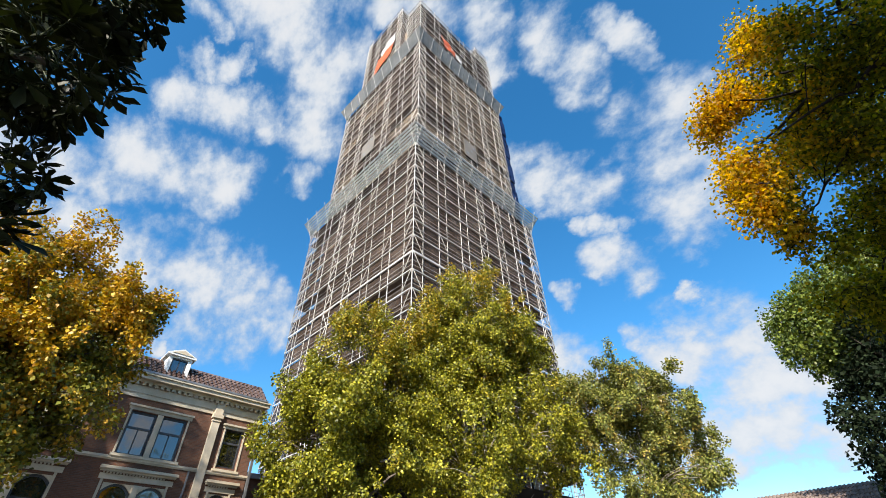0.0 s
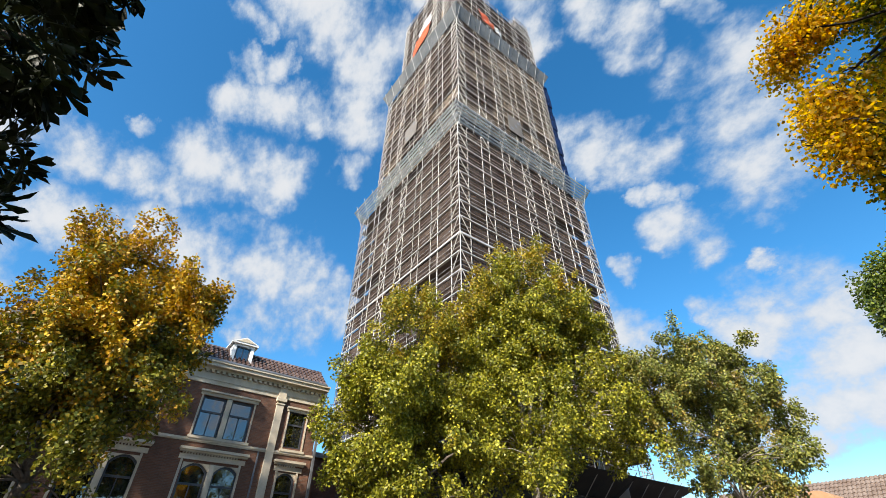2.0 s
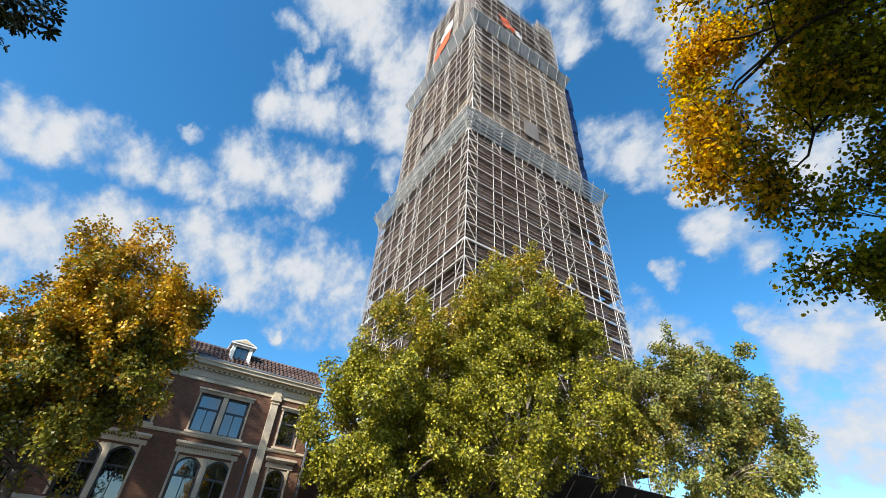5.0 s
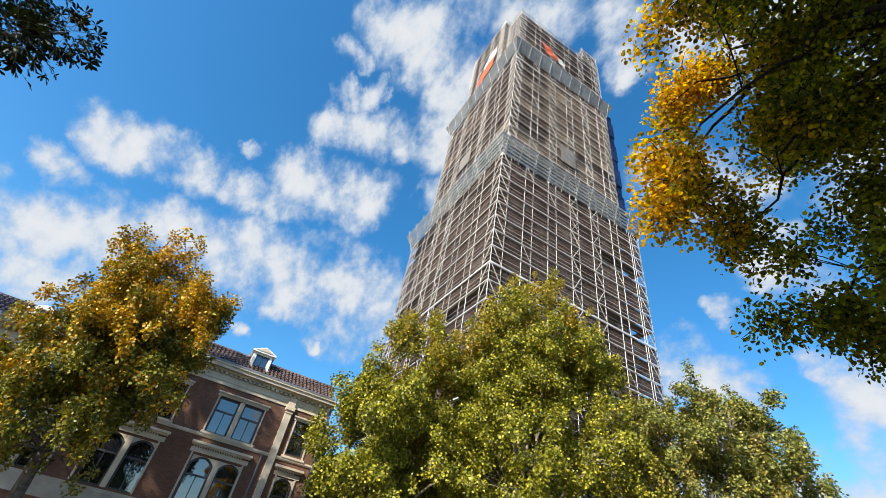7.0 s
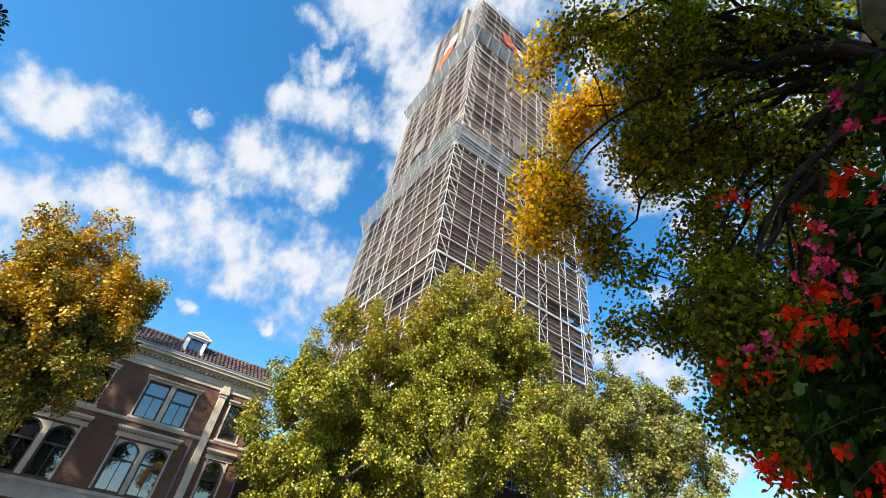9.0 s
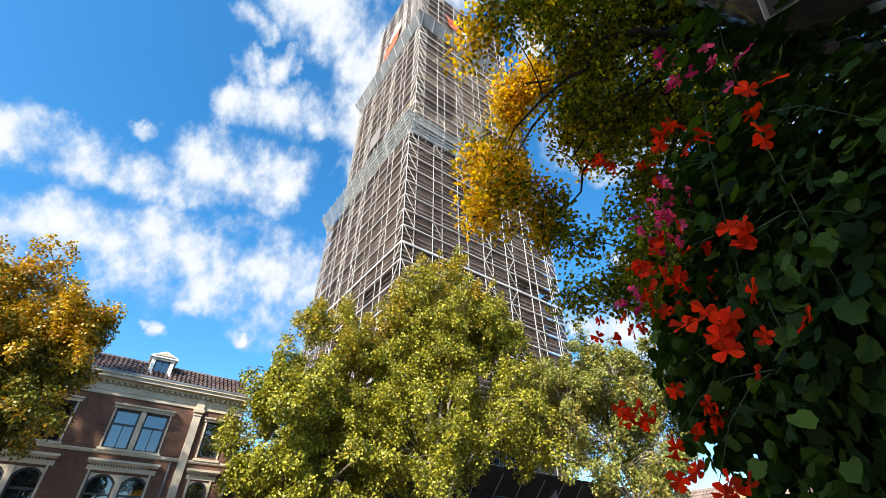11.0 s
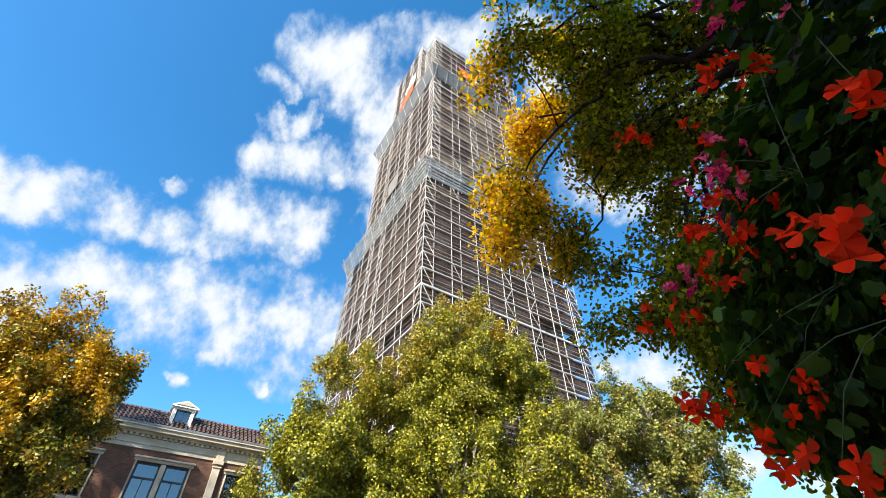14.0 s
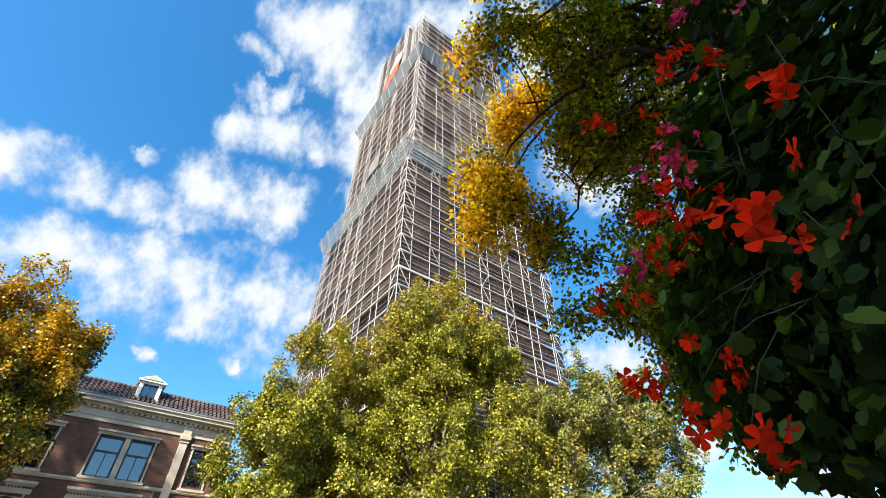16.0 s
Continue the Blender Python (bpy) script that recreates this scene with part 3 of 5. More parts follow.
def arch_outline(y0, y1, z0, z1, rise, n=10):
    """Points of an opening with a flat-arched head, anticlockwise as seen from the street."""
    pts = [(y0, z0), (y1, z0)]
    for i in range(n + 1):
        s = 1 - 2 * i / n
        pts.append(((y0 + y1) / 2 + s * (y1 - y0) / 2, z1 - rise * (abs(s) ** 2.2)))
    return pts


def prism(bm, pts, x0, x1):
    """A flat outline in y and z, drawn out from x0 to x1."""
    a = [bm.verts.new((x0, y, z)) for y, z in pts]
    b = [bm.verts.new((x1, y, z)) for y, z in pts]
    bm.faces.new(b)
    bm.faces.new(a[::-1])
    for i in range(len(pts)):
        j = (i + 1) % len(pts)
        bm.faces.new((a[i], a[j], b[j], b[i]))


def ring(bm, outer, inner, x0, x1):
    """The frame between two outlines with as many points each."""
    n = len(outer)
    vo = [[bm.verts.new((x, y, z)) for y, z in outer] for x in (x0, x1)]
    vi = [[bm.verts.new((x, y, z)) for y, z in inner] for x in (x0, x1)]
    for i in range(n):
        j = (i + 1) % n
        bm.faces.new((vo[1][i], vo[1][j], vi[1][j], vi[1][i]))
        bm.faces.new((vo[0][j], vo[0][i], vi[0][i], vi[0][j]))
        bm.faces.new((vo[0][i], vo[0][j], vo[1][j], vo[1][i]))
        bm.faces.new((vi[0][j], vi[0][i], vi[1][i], vi[1][j]))


def window(house, X, y0, y1, z0, z1, rise=0.0, bars=True, curtain=False):
    """A sash window set back in the wall: frame, two panes, bars, and a dim room behind."""
    out = arch_outline(y0, y1, z0, z1, rise)
    f = 0.085
    inn = arch_outline(y0 + f, y1 - f, z0 + f, z1 - f, max(0.0, rise - 0.03))
    bm = bmesh.new()
    ring(bm, out, inn, X - 0.24, X - 0.10)
    win = part("window", bm, SASH, house, "dark painted sash window")
    tr = z0 + (z1 - z0) * 0.62
    b = bmesh.new()
    add_box(b, (X - 0.22, y0 + f, tr - 0.045), (X - 0.11, y1 - f, tr + 0.045))
    part("transom", b, SASH, win)
    if bars:
        ym = (y0 + y1) / 2
        part("glazing_bar", boxes(((X - 0.20, ym - 0.022, z0 + f), (X - 0.125, ym + 0.022, tr - 0.045))), SASH, win)
    for lo, hi, r in ((z0 + f, tr - 0.045, 0.0), (tr + 0.045, z1 - f, max(0.0, rise - 0.03))):
        bm = bmesh.new()
        prism(bm, arch_outline(y0 + f, y1 - f, lo, hi, r), X - 0.175, X - 0.165)
        part("pane", bm, GLASS, win, "clear pane that mirrors the sky")
    if curtain:
        part("curtain", boxes(((X - 0.5, y1 - 0.42, z0 + 0.1), (X - 0.44, y1 - 0.16, z1 - 0.25))), BLIND, win, "pale drawn-back curtain")
    return win


def wall_with_openings(house, X, y0, y1, z0, z1, holes, mat, thick=0.45):
    """A street wall of brick with real openings: strips beside, above and below each of them."""
    ys = sorted({y0, y1, *(h[0] for h in holes), *(h[1] for h in holes)})
    bm = bmesh.new()
    for a, b in zip(ys, ys[1:]):
        cuts = sorted((h[2], h[3]) for h in holes if h[0] <= a + 1e-6 and h[1] >= b - 1e-6)
        z = z0
        for lo, hi in cuts:
            if lo > z + 1e-6:
                add_box(bm, (X - thick, a, z), (X, b, lo))
            z = hi
        if z1 > z + 1e-6:
            add_box(bm, (X - thick, a, z), (X, b, z1))
    part("street_wall", bm, mat, house, "dark red-brown brick street wall")
    # spandrels of the arched heads
    for h in holes:
        if len(h) > 4 and h[4] > 0:
            arch = arch_outline(h[0], h[1], h[2], h[3], h[4])[2:]
            bm = bmesh.new()
            prism(bm, arch[:6] + [(h[0] + (h[1] - h[0]) / 2, h[3] + 0.001), (h[1], h[3] + 0.001)], X - thick, X - 0.004)
            prism(bm, arch[5:] + [(h[0], h[3] + 0.001), (h[0] + (h[1] - h[0]) / 2, h[3] + 0.001)], X - thick, X - 0.004)
            bmesh.ops.recalc_face_normals(bm, faces=bm.faces)
            part("arch_head", bm, STONE, house)


def moulding(house, name, X, y0, y1, steps, mat, label=""):
    """A run of stone whose profile is a list of (projection, z_low, z_high)."""
    bm = bmesh.new()
    for d, lo, hi in steps:
        add_box(bm, (X, y0 - d * 0.4, lo), (X + d, y1 + d * 0.4, hi))
    return part(name, bm, mat, house, label)


def pair_of_windows(house, X, y0, y1, z0, z1, rise, holes):
    """Two lights with a stone mullion between them."""
    m = (y0 + y1) / 2
    for a, b in ((y0, m - 0.13), (m + 0.13, y1)):
        holes.append((a, b, z0, z1, rise))
        window(house, X, a, b, z0, z1, rise, True, b > m and rise == 0)
    part("mullion", boxes(((X - 0.12, m - 0.13, z0), (X + 0.06, m + 0.13, z1)), bevel=0.012), STONE, house, "pale stone mullion")


def dormer(house, X, y, z, w=1.18, h=1.75):
    body = part("dormer", boxes(((X - 2.0, y - w / 2, z), (X + 0.02, y - w / 2 + 0.2, z + h * 0.74)), ((X - 2.0, y + w / 2 - 0.2, z), (X + 0.02, y + w / 2, z + h * 0.74)),
                                  ((X - 2.0, y - w / 2, z), (X + 0.05, y + w / 2, z + 0.12)), ((X - 2.0, y - w / 2, z + h * 0.70), (X + 0.03, y + w / 2, z + h * 0.76)), bevel=0.01), WHITE, house, "white painted wooden dormer")
    bm = bmesh.new()
    top = z + h * 0.76
    prism(bm, [(y - w / 2 - 0.14, top), (y + w / 2 + 0.14, top), (y + w / 2 + 0.14, top + 0.10), (y, top + 0.42), (y - w / 2 - 0.14, top + 0.10)], X - 2.0, X + 0.16)
    part("pediment", bm, WHITE, body, "white triangular pediment")
    bm = bmesh.new()
    prism(bm, [(y - w / 2 + 0.05, top + 0.115), (y + w / 2 - 0.05, top + 0.115), (y, top + 0.33)], X + 0.17, X + 0.19)
    part("tympanum", bm, STONE, body)
    f = 0.07
    bm = bmesh.new()
    ring(bm, [(y - w / 2 + 0.2, z + 0.12), (y + w / 2 - 0.2, z + 0.12), (y + w / 2 - 0.2, z + h * 0.70), (y - w / 2 + 0.2, z + h * 0.70)],
         [(y - w / 2 + 0.27, z + 0.19), (y + w / 2 - 0.27, z + 0.19), (y + w / 2 - 0.27, z + h * 0.70 - f), (y - w / 2 + 0.27, z + h * 0.70 - f)], X - 0.14, X - 0.04)
    part("window", bm, SASH, body, "dark dormer window frame")
    part("pane", boxes(((X - 0.10, y - w / 2 + 0.27, z + 0.19), (X - 0.09, y + w / 2 - 0.27, z + h * 0.7 - f))), GLASS, body)
    part("glazing_bar", boxes(((X - 0.085, y - 0.02, z + 0.19), (X - 0.06, y + 0.02, z + h * 0.7 - f))), SASH, body)
    return body


def town_house(X, y0, y1, eave, pairs, singles, dormers, pilasters, label):
    house = thing("town_house", label, "house", (X, (y0 + y1) / 2, 0), "row of brick houses")
    holes = []
    k = eave - 11.85
    up0, up1, lo0, lo1 = 8.25 + k, 10.2 + k, 4.75 + k, 7.08 + k
    for a, b in pairs:
        pair_of_windows(house, X, a, b, up0, up1, 0.0, holes)
        pair_of_windows(house, X, a + 0.05, b + 0.1, lo0, lo1, 0.34, holes)
    for a, b in singles:
        holes += [(a, b, up0 + 0.1, up1 + 0.1, 0.0), (a, b, lo0, lo1 + 0.05, 0.3)]
        window(house, X, a, b, up0 + 0.1, up1 + 0.1, 0.0, False)
        window(house, X, a, b, lo0, lo1 + 0.05, 0.3, False)
    for a, b in [*pairs, *singles]:
        for w0, w1 in ((a, (a + b) / 2 - 0.15), ((a + b) / 2 + 0.15, b)) if b - a > 1.6 else ((a, b),):
            holes.append((w0, w1, 0.95, 2.75 + min(0.0, k + 0.75), 0.2))
            window(house, X, w0, w1, 0.95, 2.75 + min(0.0, k + 0.75), 0.2)
    wall_with_openings(house, X, y0, y1, 0, eave - 0.75, holes, BRICK)
    part("side_wall", boxes(((X - 11, y1 - 0.4, 0), (X - 0.45, y1, eave - 0.05)), ((X - 11, y0, 0), (X - 0.45, y0 + 0.4, eave - 0.05)), ((X - 11, y0, 0), (X - 10.6, y1, eave - 0.05))), BRICK, house)
    part("room", boxes(((X - 4.0, y0 + 0.5, 0.02), (X - 3.9, y1 - 0.5, eave - 0.8)), ((X - 4.0, y0 + 0.5, 7.45 + k), (X - 0.5, y1 - 0.5, 7.6 + k)),
                       ((X - 4.0, y0 + 0.5, 4.0 + k), (X - 0.5, y1 - 0.5, 4.2 + k)), ((X - 4.0, y0 + 0.5, eave - 1.0), (X - 0.5, y1 - 0.5, eave - 0.9))), ROOM, house)
    # stonework
    moulding(house, "cornice", X, y0, y1, [(0.06, eave - 1.05, eave - 0.85), (0.10, eave - 0.85, eave - 0.50), (0.22, eave - 0.36, eave - 0.24), (0.50, eave - 0.24, eave - 0.06), (0.58, eave - 0.06, eave + 0.03)], STONE, "pale moulded cornice")
    me = unit_box("dentil", STONE)
    n = round((y1 - y0) / 0.28)
    for i in range(n):
        y = y0 + (i + 0.5) * (y1 - y0) / n
        bar("dentil", me, (X + 0.17, y, eave - 0.50), (X + 0.17, y, eave - 0.37), 0.16, house, 0.15)
    part("frieze", boxes(((X - 0.45, y0, eave - 0.75), (X + 0.005, y1, eave - 0.05))), STONE, house)
    moulding(house, "string_course", X, y0, y1, [(0.09, 8.03 + k, 8.13 + k), (0.05, 7.97 + k, 8.03 + k)], STONE)
    moulding(house, "sill_band", X, y0, y1, [(0.12, 4.50 + k, 4.66 + k), (0.06, 3.85 + k, 4.50 + k)], STONE_DK, "weathered stone band")
    moulding(house, "plinth", X, y0, y1, [(0.10, 0.0, 0.9)], STONE_DK)
    part("gutter", boxes(((X + 0.42, y0, eave + 0.03), (X + 0.60, y1, eave + 0.13))), LEAD, house)
    for a, b in [*pairs, *singles]:
        moulding(house, "lintel", X, a - 0.16, b + 0.16, [(0.07, up1 + 0.02, up1 + 0.17), (0.17, up1 + 0.17, up1 + 0.26)], STONE, "pale window head")
        moulding(house, "sill", X, a - 0.12, b + 0.12, [(0.14, up0 - 0.12, up0 - 0.002)], STONE)
        moulding(house, "hood", X, a - 0.20, b + 0.25, [(0.06, lo1 + 0.12, lo1 + 0.34), (0.16, lo1 + 0.42, lo1 + 0.50), (0.28, lo1 + 0.50, lo1 + 0.62)], STONE, "moulded stone hood")
        for i in range(round((b - a) / 0.13)):
            y = a - 0.1 + i * 0.13
            bar("dentil", me, (X + 0.10, y, lo1 + 0.34), (X + 0.10, y, lo1 + 0.41), 0.09, house, 0.07)
        for y in (a - 0.11, b + 0.02) if (b - a) > 1.6 else (a - 0.1, b + 0.01):
            part("jamb", boxes(((X, y, lo0), (X + 0.05, y + 0.10, lo1 + 0.12))), STONE, house)
            part("jamb", boxes(((X, y, up0), (X + 0.04, y + 0.08, up1 + 0.02))), STONE, house)
    for y in pilasters:
        bm = boxes(((X, y - 0.20, 0.9), (X + 0.14, y + 0.20, eave - 1.25)), ((X, y - 0.24, eave - 1.42), (X + 0.18, y + 0.24, eave - 1.34)),
                   ((X, y - 0.28, eave - 1.25), (X + 0.24, y + 0.28, eave - 1.05)), ((X, y - 0.22, eave - 1.05), (X + 0.17, y + 0.22, eave - 0.45)), bevel=0.01)
        part("pilaster", bm, STONE, house, "pale stone pilaster")
    # roof
    roof = tiled_slope(X + 0.40, X - 0.95, y0, y1, eave + 0.10, eave + 1.30, TILE, house, courses=5)
    tagged(roof, "dark grey glazed pantiles")
    bm = bmesh.new()
    for y in (y0, y1 - 0.12):
        prism(bm, [(y, eave), (y + 0.12, eave), (y + 0.12, eave + 0.1), (y, eave + 0.1)], X - 11, X + 0.4)
    add_box(bm, (X - 11, y0, eave - 0.04), (X + 0.35, y1, eave + 0.05))
    part("eaves_board", bm, WHITE, house)
    part("flat_roof", boxes(((X - 9.8, y0 + 0.1, eave + 1.10), (X - 0.9, y1 - 0.1, eave + 1.27))), LEAD, house)
    part("ridge", boxes(((X - 1.15, y0 - 0.04, eave + 1.26), (X - 0.85, y1 + 0.04, eave + 1.38)), bevel=0.03), TILE, house)
    bm = bmesh.new()
    for y in (y0 + 0.02, y1 - 0.14):
        v = [bm.verts.new((x, yy, z)) for yy in (y, y + 0.12) for x, z in ((X + 0.3, eave), (X - 10.6, eave), (X - 9.8, eave + 1.25), (X - 1.05, eave + 1.25))]
        for f in ((0, 1, 2, 3), (7, 6, 5, 4), (0, 4, 5, 1), (1, 5, 6, 2), (2, 6, 7, 3), (3, 7, 4, 0)):
            bm.faces.new([v[i] for i in f])
    part("gable_cheek", bm, BRICK, house)
    for y in dormers:
        dormer(house, X - 0.05, y, eave + 0.12)
    return house


HX = -25.5
house = town_house(HX, -3.9, 11.15, 11.10, [(4.9, 7.45), (0.55, 3.1), (-3.2, -0.75)], [(9.45, 10.45)], [6.1, 1.8, -2.0], [8.8], "dark red brick town house with pale stone trim")
part("downpipe", boxes(((HX + 0.05, 8.20, 0.2), (HX + 0.12, 8.27, 7.2))), LEAD, house, "thin grey downpipe")
part("rainwater_pipe", boxes(((HX + 0.03, 11.18, 0.0), (HX + 0.14, 11.30, 10.75)), ((HX + 0.03, 11.16, 10.6), (HX + 0.45, 11.30, 10.75))), LEAD, house)
left_house = town_house(HX + 0.15, -17.5, -3.95, 9.65, [(-7.0, -4.6), (-11.0, -8.5), (-15.2, -12.8)], [], [-9.5], [-4.25, -7.8], "brick terraced house with stone quoins and a round attic window")
# round attic window in the end of its roof
ob = bmesh.new()
ox, oy, oz = HX + 0.30, -4.75, 10.35
circle = [(oy + 0.50 * math.cos(a), oz + 0.50 * math.sin(a)) for a in [math.tau * i / 20 for i in range(20)]]
hole = [(oy + 0.26 * math.cos(a), oz + 0.26 * math.sin(a)) for a in [math.tau * i / 20 for i in range(20)]]
ring(ob, circle, hole, ox - 0.9, ox + 0.06)
oculus = part("oculus", ob, WHITE, left_house, "white round attic window surround")
ob = bmesh.new()
prism(ob, hole, ox - 0.12, ox - 0.10)
part("pane", ob, GLASS, oculus)
part("dormer_base", boxes(((ox - 0.9, oy - 0.55, oz - 0.65), (ox, oy + 0.55, oz - 0.35)), bevel=0.02), WHITE, left_house)

# building behind the alley beside the tower
alley = thing("back_building", "shaded brick back building in the alley beside the tower", "house", (-33, 14.5, 0))
part("wall", boxes(((-44, 11.6, 0), (-33.0, 17.5, 9.0))), BRICK, alley)
part("roof", boxes(((-44.2, 11.5, 9.0), (-32.8, 17.7, 9.3))), LEAD, alley)

# low hall with a tiled roof on the far side of the square
hall = thing("cloister_hall", "long low hall with weathered tile roof and orange gable", "building", (-6, 46, 0))
part("wall", boxes(((-22, 46.0, 0), (14, 56, 4.0))), BRICK, hall)


def plain_slope(x0, x1, y_low, y_high, z_low, z_high, parent, pitch=0.30, courses=16):
    V, F = [], []
    n = round((x1 - x0) / pitch)
    cols = []
    for i in range(n):
        cols += [(x0 + pitch * (i + a), h) for a, h in ((0.0, 0.0), (0.3, 0.07), (0.6, 0.07), (0.85, 0.0))]
    rows = []
    for c in range(courses):
        for t, lift in ((c / courses, 0.06), ((c + 1) / courses, 0.0)):
            rows.append((y_low + (y_high - y_low) * t, z_low + (z_high - z_low) * t, lift))
    for y, z, lift in rows:
        V += [(x, y - (h + lift) * 0.6, z + (h + lift) * 0.8) for x, h in cols]
    m = len(cols)
    for r in range(len(rows) - 1):
        F += [(r * m + c, r * m + c + 1, (r + 1) * m + c + 1, (r + 1) * m + c) for c in range(m - 1)]
    return under(new("roof_tiles", mesh_of("roof_tiles", V, F, TILE_RED)), parent)


plain_slope(-22.2, 14.3, 45.4, 51.0, 3.9, 8.7, hall)
part("roof_back", boxes(((-22.1, 50.9, 3.8), (14.2, 56, 8.5))), TILE_RED, hall)
GY, GX = 45.2, -12.9
pts = [(GX - 1.45, 0.0), (GX + 1.45, 0.0), (GX + 1.45, 6.0)] + [(GX + 1.45 * math.cos(a), 6.0 + 1.45 * math.sin(a)) for a in [math.pi * i / 16 for i in range(1, 16)]] + [(GX - 1.45, 6.0)]
bm = bmesh.new()
a = [bm.verts.new((x, GY, z)) for x, z in pts]
b = [bm.verts.new((x, GY + 3.5, z)) for x, z in pts]
bm.faces.new(a)
bm.faces.new(b[::-1])
for i in range(len(pts)):
    j = (i + 1) % len(pts)
    bm.faces.new((a[j], a[i], b[i], b[j]))
gable = part("gable", bm, ORANGE, hall, "orange rendered gable with a round top")
bm = bmesh.new()
n = 20
for r0, r1, y0_, y1_ in ((0.24, 0.38, GY - 0.08, GY + 0.02),):
    vo = [[bm.verts.new((GX + r * math.cos(math.tau * i / n), y, 6.35 + r * math.sin(math.tau * i / n))) for i in range(n)] for r in (r0, r1) for y in (y0_, y1_)]
    for i in range(n):
        j = (i + 1) % n
        bm.faces.new((vo[0][i], vo[0][j], vo[2][j], vo[2][i]))
        bm.faces.new((vo[2][i], vo[2][j], vo[3][j], vo[3][i]))
        bm.faces.new((vo[0][j], vo[0][i], vo[1][i], vo[1][j]))
eye_win = part("round_window", bm, WHITE, gable, "white round window frame")
bm = bmesh.new()
bmesh.ops.create_circle(bm, cap_ends=True, segments=20, radius=0.26, matrix=Matrix.Translation((GX, GY - 0.03, 6.35)) @ Matrix.Rotation(math.pi / 2, 4, "X"))
part("pane", bm, GLASS, eye_win)

# builders' yard at the foot of the tower
cabin = thing("site_cabin", "dark grey builders' cabin beside the scaffolding", "cabin", (-18.5, 38.0, 0))
part("body", boxes(((-21.0, 36.0, 0.0), (-15.5, 38.6, 2.7)), ((-21.0, 36.1, 2.71), (-15.5, 38.5, 5.3)), bevel=0.03), HOARD, cabin)
for x in (-20.2, -18.3, -16.4):
    part("window", boxes(((x - 0.5, 35.96, 3.7), (x + 0.5, 35.995, 4.7)), bevel=0.01), GLASS, cabin, "cabin window")
tarp = thing("tarpaulin_screen", "pale blue sheeted screen leaning on the scaffolding", "screen", (-21.5, 35.0, 0))
bm = bmesh.new()
vs = [bm.verts.new(p) for p in ((-22.8, 34.0, 0), (-20.2, 33.2, 0), (-20.6, 33.4, 7.4), (-22.8, 34.2, 6.6))] 
bm.faces.new(vs)
ob = part("sheet", bm, FLAG_WHITE, tarp, "pale blue-white sheet")
ob.modifiers.new("thick", "SOLIDIFY").thickness = 0.03


# ---- trees ----
def unit(v):
    return v / np.maximum(np.linalg.norm(v, axis=1, keepdims=True), 1e-6)


ROUND_LEAF = ([(0, 0, 0), (-0.42, 0.28, 0.10), (-0.40, 0.68, 0.10), (0, 1.0, -0.06), (0.40, 0.68, 0.10), (0.42, 0.28, 0.10)], [(0, 3, 2, 1), (0, 5, 4, 3)])
PLAIN_LEAF = ([(0, 0, 0), (-0.40, 0.45, 0.08), (0, 1.0, 0.0), (0.40, 0.45, 0.08)], [(0, 3, 2, 1)])
LEAFLET = ([(0, 0, 0), (-0.13, 0.45, 0.03), (-0.19, 0.75, 0.03), (0, 1.0, -0.08), (0.19, 0.75, 0.03), (0.13, 0.45, 0.03)], [(0, 3, 2, 1), (0, 5, 4, 3)])


def leaf_cloud(name, at, normal, along, size, shape, mat, parent, label=""):
    """One mesh of many separate leaves: stalk ends, normals, directions and lengths."""
    sv, sf = np.array(shape[0], float), shape[1]
    normal = unit(normal)
    along = unit(along - normal * np.sum(along * normal, axis=1, keepdims=True))
    side = np.cross(along, normal)
    n, k = len(at), len(sv)
    v = at[:, None] + size[:, None, None] * (sv[None, :, 0, None] * side[:, None] + sv[None, :, 1, None] * along[:, None] + sv[None, :, 2, None] * normal[:, None])
    f = (np.array(sf)[None] + (np.arange(n) * k)[:, None, None]).reshape(-1, len(sf[0]))
    me = bpy.data.meshes.new(name)
    me.vertices.add(n * k)
    me.vertices.foreach_set("co", v.reshape(-1).astype(np.float32))
    me.loops.add(f.size)
    me.loops.foreach_set("vertex_index", f.reshape(-1).astype(np.int32))
    me.polygons.add(len(f))
    me.polygons.foreach_set("loop_start", (np.arange(len(f)) * f.shape[1]).astype(np.int32))
    me.polygons.foreach_set("loop_total", np.full(len(f), f.shape[1], np.int32))
    me.update(calc_edges=True)
    me.materials.append(mat)
    return tagged(under(new(name, me), parent), label, kind="stuff")


